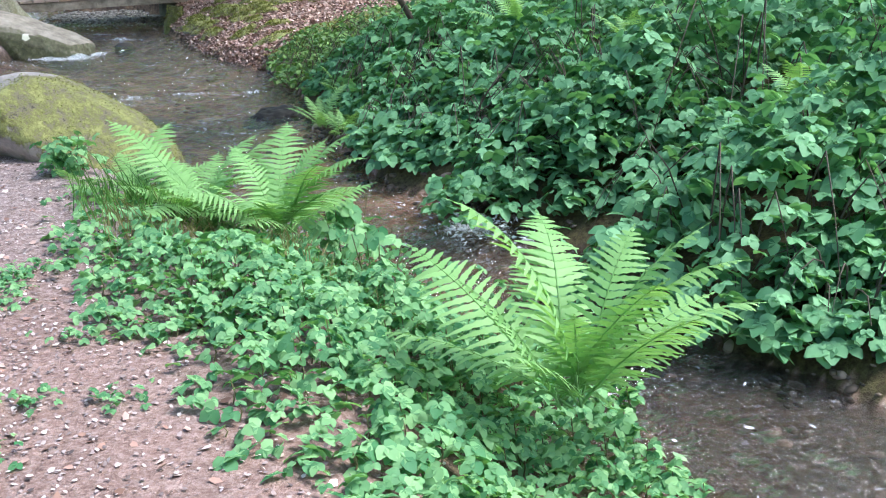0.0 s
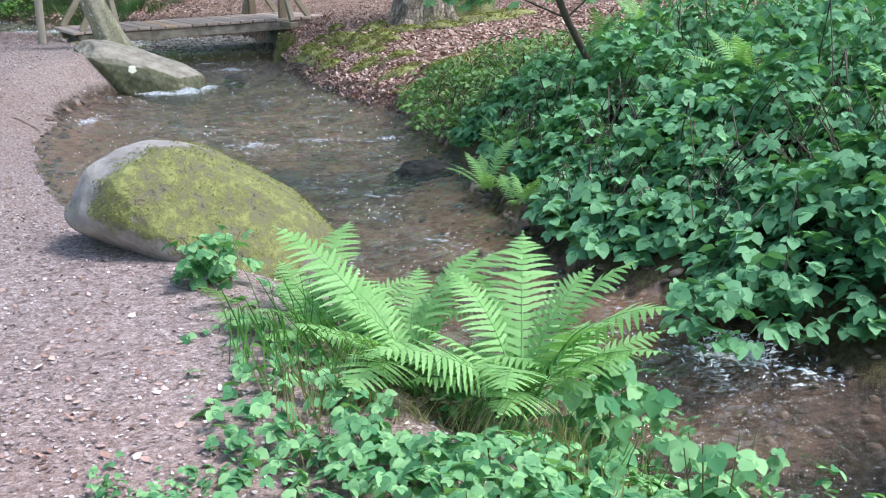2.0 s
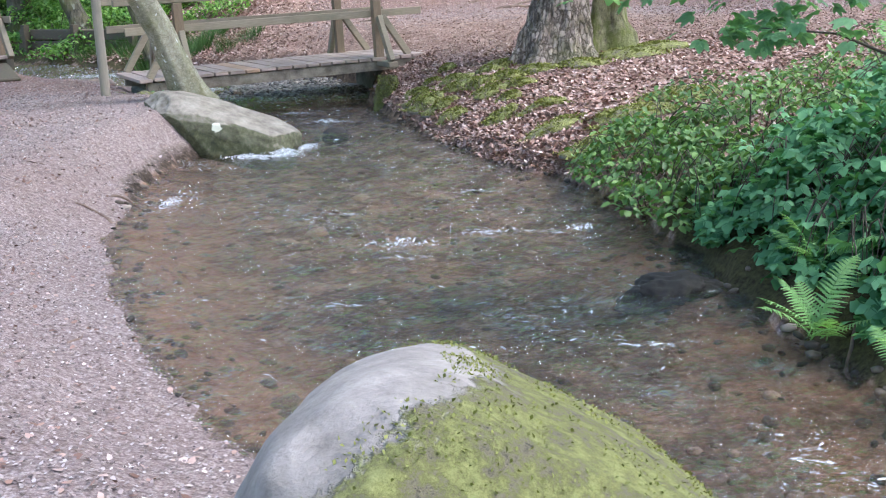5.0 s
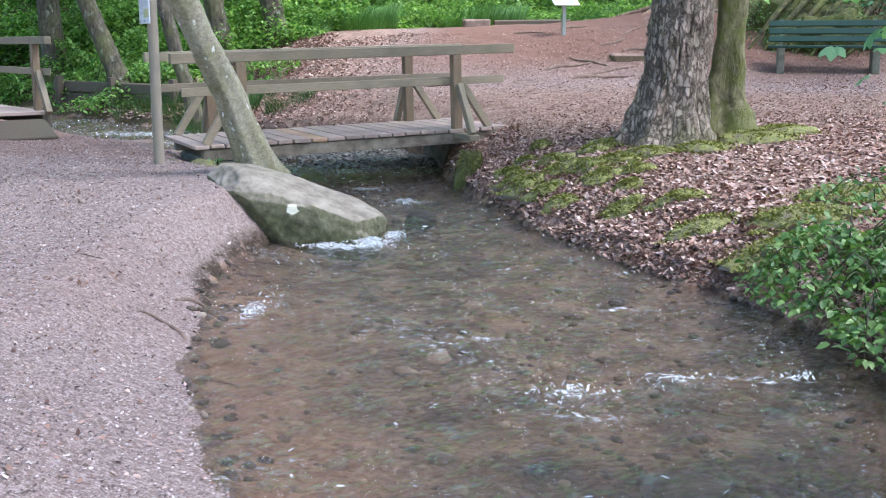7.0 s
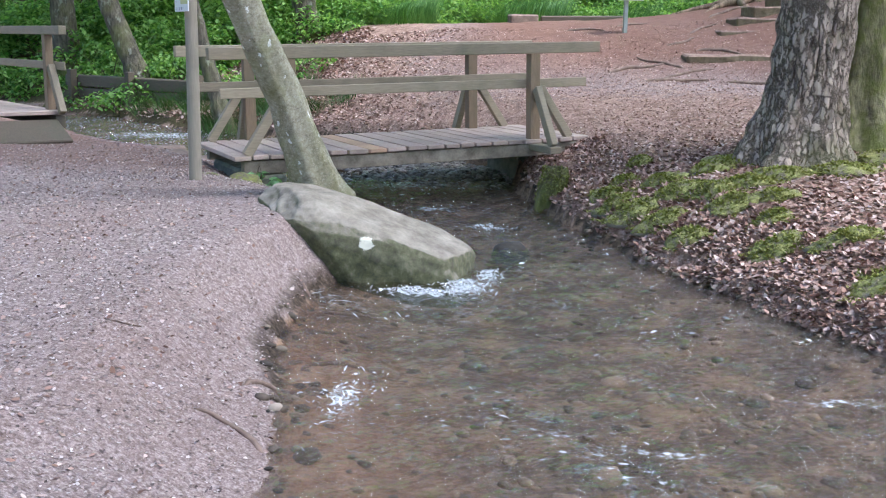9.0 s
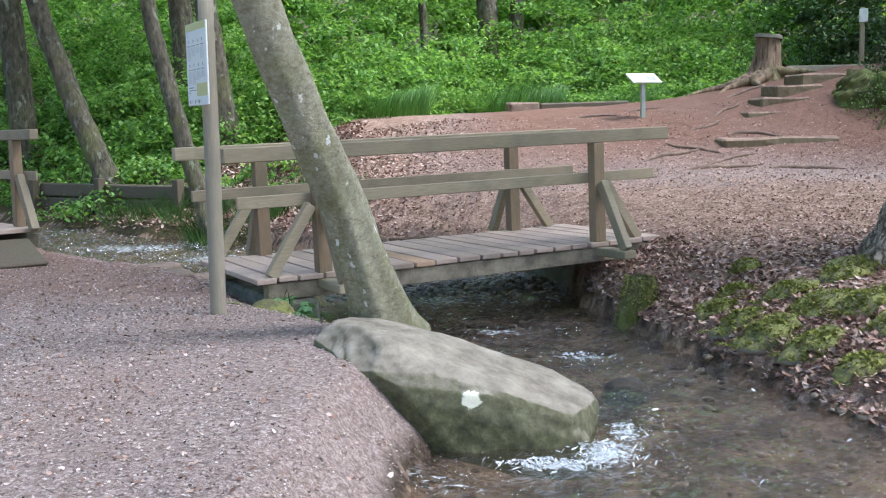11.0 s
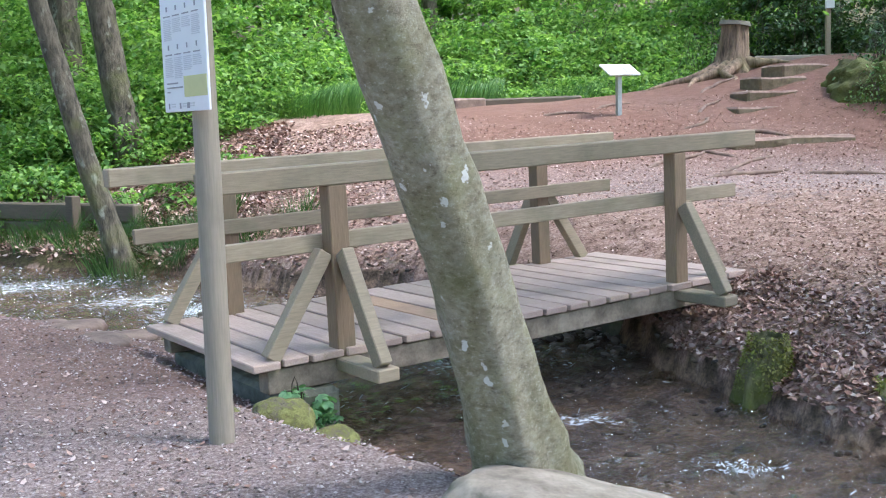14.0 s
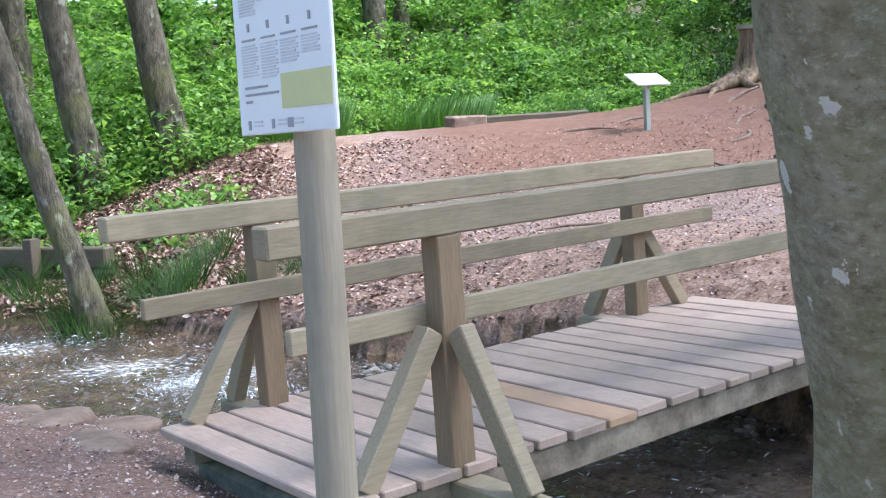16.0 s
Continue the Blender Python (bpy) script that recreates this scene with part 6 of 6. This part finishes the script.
# marker post and grey board beyond the stump
MARK = thing("trail_marker", 1.25, 31.9, ground_z(1.25, 31.9), "thin wooden post with a small white box", "marker post")
part("post", box_bm(-0.04, -0.04, -0.2, 0.04, 0.04, 3.75 - MARK.location.z, 0.006), RAIL_WOOD, MARK)
part("box", box_bm(-0.08, -0.10, 3.46 - MARK.location.z, 0.08, -0.042, 3.72 - MARK.location.z, 0.006), WHITE_BOX, MARK, "small white box")
BD = thing("timber_barrier", 0.55, 32.6, ground_z(0.55, 32.6), "low grey timber barrier along the upper path", "barrier", rz=3)
part("board", box_bm(-0.9, -0.04, 0.18, 1.1, 0.04, 0.40, 0.01), GREY_POST, BD)
for x in (-0.7, 0.9):
    part("post", box_bm(x - 0.05, 0.042, -0.15, x + 0.05, 0.14, 0.36, 0.008), GREY_POST, BD)

# root mound with moss beside the steps
DARK_MOUND = bark_material("dark_mossy_earth", (0.035, 0.03, 0.015), (0.13, 0.125, 0.04), 9, (1, 1, 1), None, (0, 1), 1.0, 0.05)
for k, (x, y, a, b, h) in enumerate(((0.85, 28.0, 0.9, 0.7, 1.0), (1.9, 26.9, 1.1, 0.9, 1.2), (2.2, 28.8, 1.2, 1.0, 1.6), (2.9, 31.6, 1.2, 1.2, 2.8), (2.0, 30.0, 0.9, 0.8, 1.5), (3.6, 33.6, 1.8, 1.2, 3.6), (1.6, 34.0, 1.3, 0.9, 2.6), (0.2, 34.6, 1.2, 0.8, 1.8))):
    bramble_bush(x, y, a, b, h, 900, 120 + k, (0.05, 0.09), "dark evergreen shrub over the mossy root mound", SINGLE_FAR, LEAF_DARK, "shrub", "shrubs by the bench", 12)
shrub_mass("undergrowth", 42000, 420, (0.9, 10), 5.0, (0.7, 5.0), 0.13, LEAF_DARK, "evergreen undergrowth beyond the stump, coloured dark for woodland shade", 36, 0.3)
for k, (x, y, a, b, h) in enumerate(((0.25, 27.3, 0.6, 0.4, 0.5), (0.7, 26.4, 0.7, 0.45, 0.6), (0.8, 27.3, 0.9, 0.7, 1.3), (1.6, 26.1, 0.8, 0.6, 1.0))):
    bramble_bush(x, y, a, b, h, 700, 170 + k, (0.03, 0.06), "yellow-green mossy growth over the root mound", SINGLE_FAR, LEAF_LOW, "shrub", "growth on the root mound", 10)
for k in range(7):
    x0, y0 = 0.2 + 0.25 * k, 27.3 - 0.1 * k
    zt = 2.2 - 0.06 * k
    ob = tube("tree_root", [(x0 + 0.9, y0 + 0.5, zt + 0.35), (x0 + 0.5, y0 - 0.3, zt + 0.1), (x0 + 0.1, y0 - 0.75, zt - 0.3), (x0 - 0.35, y0 - 1.0, ground_z(x0 - 0.35, y0 - 1.0) - 0.03)], [0.07, 0.06, 0.045, 0.02], DARK_MOUND, None, 8, 0.25, 6)
    tagged(ob, "mossy root hanging over the mound", "root", "roots on the mound")
for k, (x, y, z, a, b, h) in enumerate(((0.8, 27.9, 1.75, 1.15, 0.8, 0.7), (1.5, 26.9, 1.45, 1.1, 0.9, 0.7), (0.9, 26.9, 1.40, 0.8, 0.6, 0.45))):
    boulder("mossy_mound", x, y, z, 20 * k, 0, boulder_mesh("mound", a, b, h, 0.5, 30 + k, 0.25, 2.0), DARK_MOUND, "steep mound of roots covered in dark moss", "mound", "mossy mounds by the steps")

# ---- upper footbridge and timber bank ----
B2 = thing("footbridge", -10.72, 20.45, 0.50, "second wooden footbridge with railings further upstream", "footbridge", rz=137)
for j in range(16):
    part("plank", box_bm(-0.05 + 0.25 * j, -0.1, -0.05, 0.17 + 0.25 * j, 1.5, 0.0, 0.006), PLANK_WOOD, B2)
for q in (-0.04, 1.44):
    part("beam", box_bm(-0.1, q - 0.06, -0.21, 4.0, q + 0.06, -0.055, 0.006), DARK_WOOD, B2)
    for s in (0.25, 3.6):
        part("post", box_bm(s - 0.055, q - 0.05, -0.045, s + 0.055, q + 0.05, 0.93, 0.006), POST_WOOD, B2)
        part("brace", beam_bm((s + (-0.42 if s < 1 else 0.42), q, -0.02), (s + (-0.08 if s < 1 else 0.08), q, 0.55), 0.09, 0.085, 0.006, (0, 1, 0)), RAIL_WOOD, B2)
    part("top_rail", box_bm(-0.3, q - 0.05, 0.932, 4.2, q + 0.05, 1.04, 0.008), RAIL_WOOD, B2)
    part("middle_rail", box_bm(-0.15, q - 0.075, 0.50, 4.1, q - 0.052, 0.60, 0.006), RAIL_WOOD, B2)
part("ramp", beam_bm((-0.6, 0.7, -0.34), (-0.08, 0.7, -0.12), 1.4, 0.05, 0.015), DARK_WOOD, B2, "dark timber ramp")
WALL = thing("timber_bank", -12.6, 27.55, 0.0, "dark horizontal timbers holding the stream bank", "retaining timbers", rz=-32)
for j in range(3):
    part("timber", beam_bm((-2.8 + 0.1 * j, 0, 0.0 + 0.26 * j), (2.9, 0.03, 0.0 + 0.26 * j), 0.16, 0.235, 0.02), DARK_WOOD, WALL)
for x in (-2.2, -0.2, 1.9):
    part("post", box_bm(x - 0.07, -0.23, -0.5, x + 0.07, -0.082, 0.75, 0.01), DARK_WOOD, WALL)

# ---- stones and moss by the brook ----
for k, (x, y, z, a, b, h, lab) in enumerate(((-7.33, 17.58, 0.03, 0.17, 0.15, 0.13, "mossy stone beside the bridge end"), (-7.08, 17.50, -0.10, 0.17, 0.12, 0.12, "low mossy stone at the water by the bridge"),
                                             (-7.62, 17.35, 0.08, 0.16, 0.14, 0.10, "small flat stone by the sign post"))):
    boulder("mossy_stone", x, y, z, 35 * k, 0, boulder_mesh("stone", a, b, h, 0.2, 50 + k, 0.2, 2.4, 4), STONE_SMALL, lab, "stone", "stones by the bridge")
for k, (x, y, a) in enumerate(((-9.0, 20.75, 0.3), (-8.55, 20.55, 0.22), (-9.6, 20.9, 0.26), (-8.15, 20.3, 0.25), (-9.3, 20.3, 0.35), (-8.85, 19.7, 0.3))):
    boulder("flat_stone", x, y, ground_z(x, y) - 0.025, 60 * k, 0, boulder_mesh("stone", a, a * 0.6, 0.06, 0.1, 60 + k, 0.2, 2.6, 4), SLAB, "flat pale stone set in the path by the water", "stone", "flat stones at the bridge")
boulder("wet_stone", -1.50, 10.22, -0.31, 15, 0, boulder_mesh("stone", 0.27, 0.12, 0.08, 0.1, 70, 0.7, 2.0, 5), STONE_WET, "dark wet stone in the brook", "stone")
boulder("wet_stone", -2.68, 10.35, -0.375, 5, 0, boulder_mesh("stone", 0.18, 0.10, 0.055, 0.1, 71, 0.15, 2.0, 4), SLAB, "pale tan stone under the water", "stone")
boulder("wet_stone", -4.72, 16.55, -0.31, 5, 0, boulder_mesh("stone", 0.16, 0.10, 0.10, 0.1, 72, 0.2, 2.0, 4), STONE_WET, "dark wet stone in the riffle", "stone")


def moss_cushion(x, y, rad, seed, tall=0.07):
    """A cushion of moss: a soft mound set with many tiny shoots."""
    r = np.random.default_rng(seed)
    z0 = ground_z(x, y)
    ob = thing("moss_cushion", x, y, z0, "yellow-green moss cushion on the leaf-strewn bank", "moss", "moss on the bank")
    bm = boulder_mesh("mound", rad, rad * 0.7, tall, 0.05, seed, 0.3, 2.0, 3)
    for v in bm.verts:
        v.co.x *= 1 + 0.35 * noise.noise(Vector((v.co.x * 9, v.co.y * 9, seed)))
        v.co.z += max(ground_z(x + v.co.x, y + v.co.y) - z0, -0.09)
    part("mound", bm, STONE_SMALL, ob, smooth=True)
    n = int(3800 * rad)
    a, q = r.uniform(0, 6.28, n), np.sqrt(r.uniform(0, 1, n))
    q = q * (1 + 0.3 * np.sin(3 * a + seed) + 0.2 * np.sin(7 * a))
    P = np.stack([np.cos(a) * q * rad * 1.1, np.sin(a) * q * rad * 0.8, np.zeros(n)], -1)
    P[:, 2] = np.maximum(ground(x + P[:, 0], y + P[:, 1])[0] - z0, -0.09) + tall * np.clip(1 - q ** 2, 0, 1) * 0.9 + 0.005
    tagged(link_mesh("moss_cover", leaves_mesh("moss_cover", SIMPLE, P, r.uniform(0.018, 0.04, n), (-1.2, 0.2), r), LEAF_MOSS, ob), kind="stuff")


for k, (x, y, rad) in enumerate(((-3.72, 17.0, 0.22), (-3.84, 17.35, 0.18), (-3.5, 16.65, 0.2), (-3.92, 17.8, 0.15), (-3.3, 16.2, 0.16), (-3.75, 18.0, 0.13), (-3.42, 17.6, 0.2), (-3.3, 17.15, 0.24), (-2.95, 16.6, 0.2), (-2.75, 17.05, 0.22), (-3.0, 17.7, 0.16), (-3.6, 18.4, 0.12), (-2.7, 16.1, 0.14), (-3.05, 16.95, 0.2), (-2.6, 16.6, 0.16), (-1.75, 13.75, 0.35), (-1.45, 14.3, 0.4), (-2.2, 14.6, 0.25), (-2.3, 15.4, 0.22), (-1.0, 15.0, 0.4), (-2.75, 15.6, 0.2),
                                 (-1.9, 17.45, 0.3), (-2.4, 17.35, 0.26), (-1.3, 17.9, 0.4), (-2.85, 17.9, 0.25), (-0.9, 18.3, 0.35))):
    moss_cushion(x, y, rad, 80 + k)
SM = thing("mossy_stump", -4.42, 18.62, ground_z(-4.42, 18.62), "small rotten stump covered in green moss", "stump")
v, f = tube_arrays([(0, 0, -0.15), (0, 0, 0.05), (0.01, 0, 0.18), (0.02, 0, 0.30)], [0.19, 0.16, 0.13, 0.10], 40, 0.3, 9, 0.3, 6, 0.05)
link_mesh("trunk", array_mesh("trunk", v, f, smooth=True), BARK_MOSS, SM)
rm = np.random.default_rng(77)
n = 1500
a, z = rm.uniform(0, 6.28, n), rm.uniform(-0.05, 0.30, n)
P = np.stack([np.cos(a) * (0.19 - 0.25 * z), np.sin(a) * (0.19 - 0.25 * z), z], -1)
tagged(link_mesh("moss_cover", leaves_mesh("moss_cover", SIMPLE, P, rm.uniform(0.014, 0.034, n), (-1.2, 0.2), rm), LEAF_MOSS, SM), kind="stuff")
# moss shoots over the long boulder
bm = bmesh.new()
bm.from_mesh(LONG_BOULDER.data)
spots, ups = [], []
rk = random.Random(8)
bm.verts.ensure_lookup_table()
for v in bm.verts:
    if v.normal.z > -0.25 and (v.co - Vector((-0.45, -0.12, 0.0))).length + 0.12 * noise.noise(v.co * 5) > 0.46 and noise.noise(v.co * 6) + 0.5 * noise.noise(v.co * 17) > -0.12:
        for j in range(2):
            spots.append(v.co + Vector((rk.uniform(-0.012, 0.012), rk.uniform(-0.012, 0.012), 0)))
bm.free()
rm = np.random.default_rng(9)
tuft = leaves_mesh("moss_cover", SIMPLE, np.array([tuple(p) for p in spots]), rm.uniform(0.006, 0.015, len(spots)), (-1.3, 0.1), rm)
tagged(link_mesh("moss_cover", tuft, LEAF_MOSS, LONG_BOULDER), kind="stuff")
# twigs on the path and banks
for k, (x, y, w, ln, rad) in enumerate(((-5.2, 11.3, 40, 0.35, 0.010), (-4.4, 9.0, 110, 0.25, 0.007), (-6.3, 12.4, 10, 0.2, 0.006), (-3.0, 16.0, 20, 0.5, 0.010), (-2.4, 15.8, 100, 0.4, 0.008), (-3.4, 19.0, 60, 0.5, 0.009), (-2.9, 14.9, -40, 0.6, 0.012), (-0.6, 8.0, 60, 0.5, 0.008), (0.4, 6.6, 160, 0.5, 0.008), (-0.9, 8.9, 100, 0.5, 0.012))):
    ob = ground_root(x, y, w, ln, rad, 90 + k)
    ob.name = "twig"
    tagged(ob, "thin dry twig lying on the ground", "twig", "fallen twigs")

# ivy on the near abutment
bramble_bush(-7.22, 17.92, 0.16, 0.12, 0.26, 70, 190, (0.05, 0.09), "small ivy plant growing on the bridge abutment", LOBED, LEAF_MAPLE, "plant", "", 4)
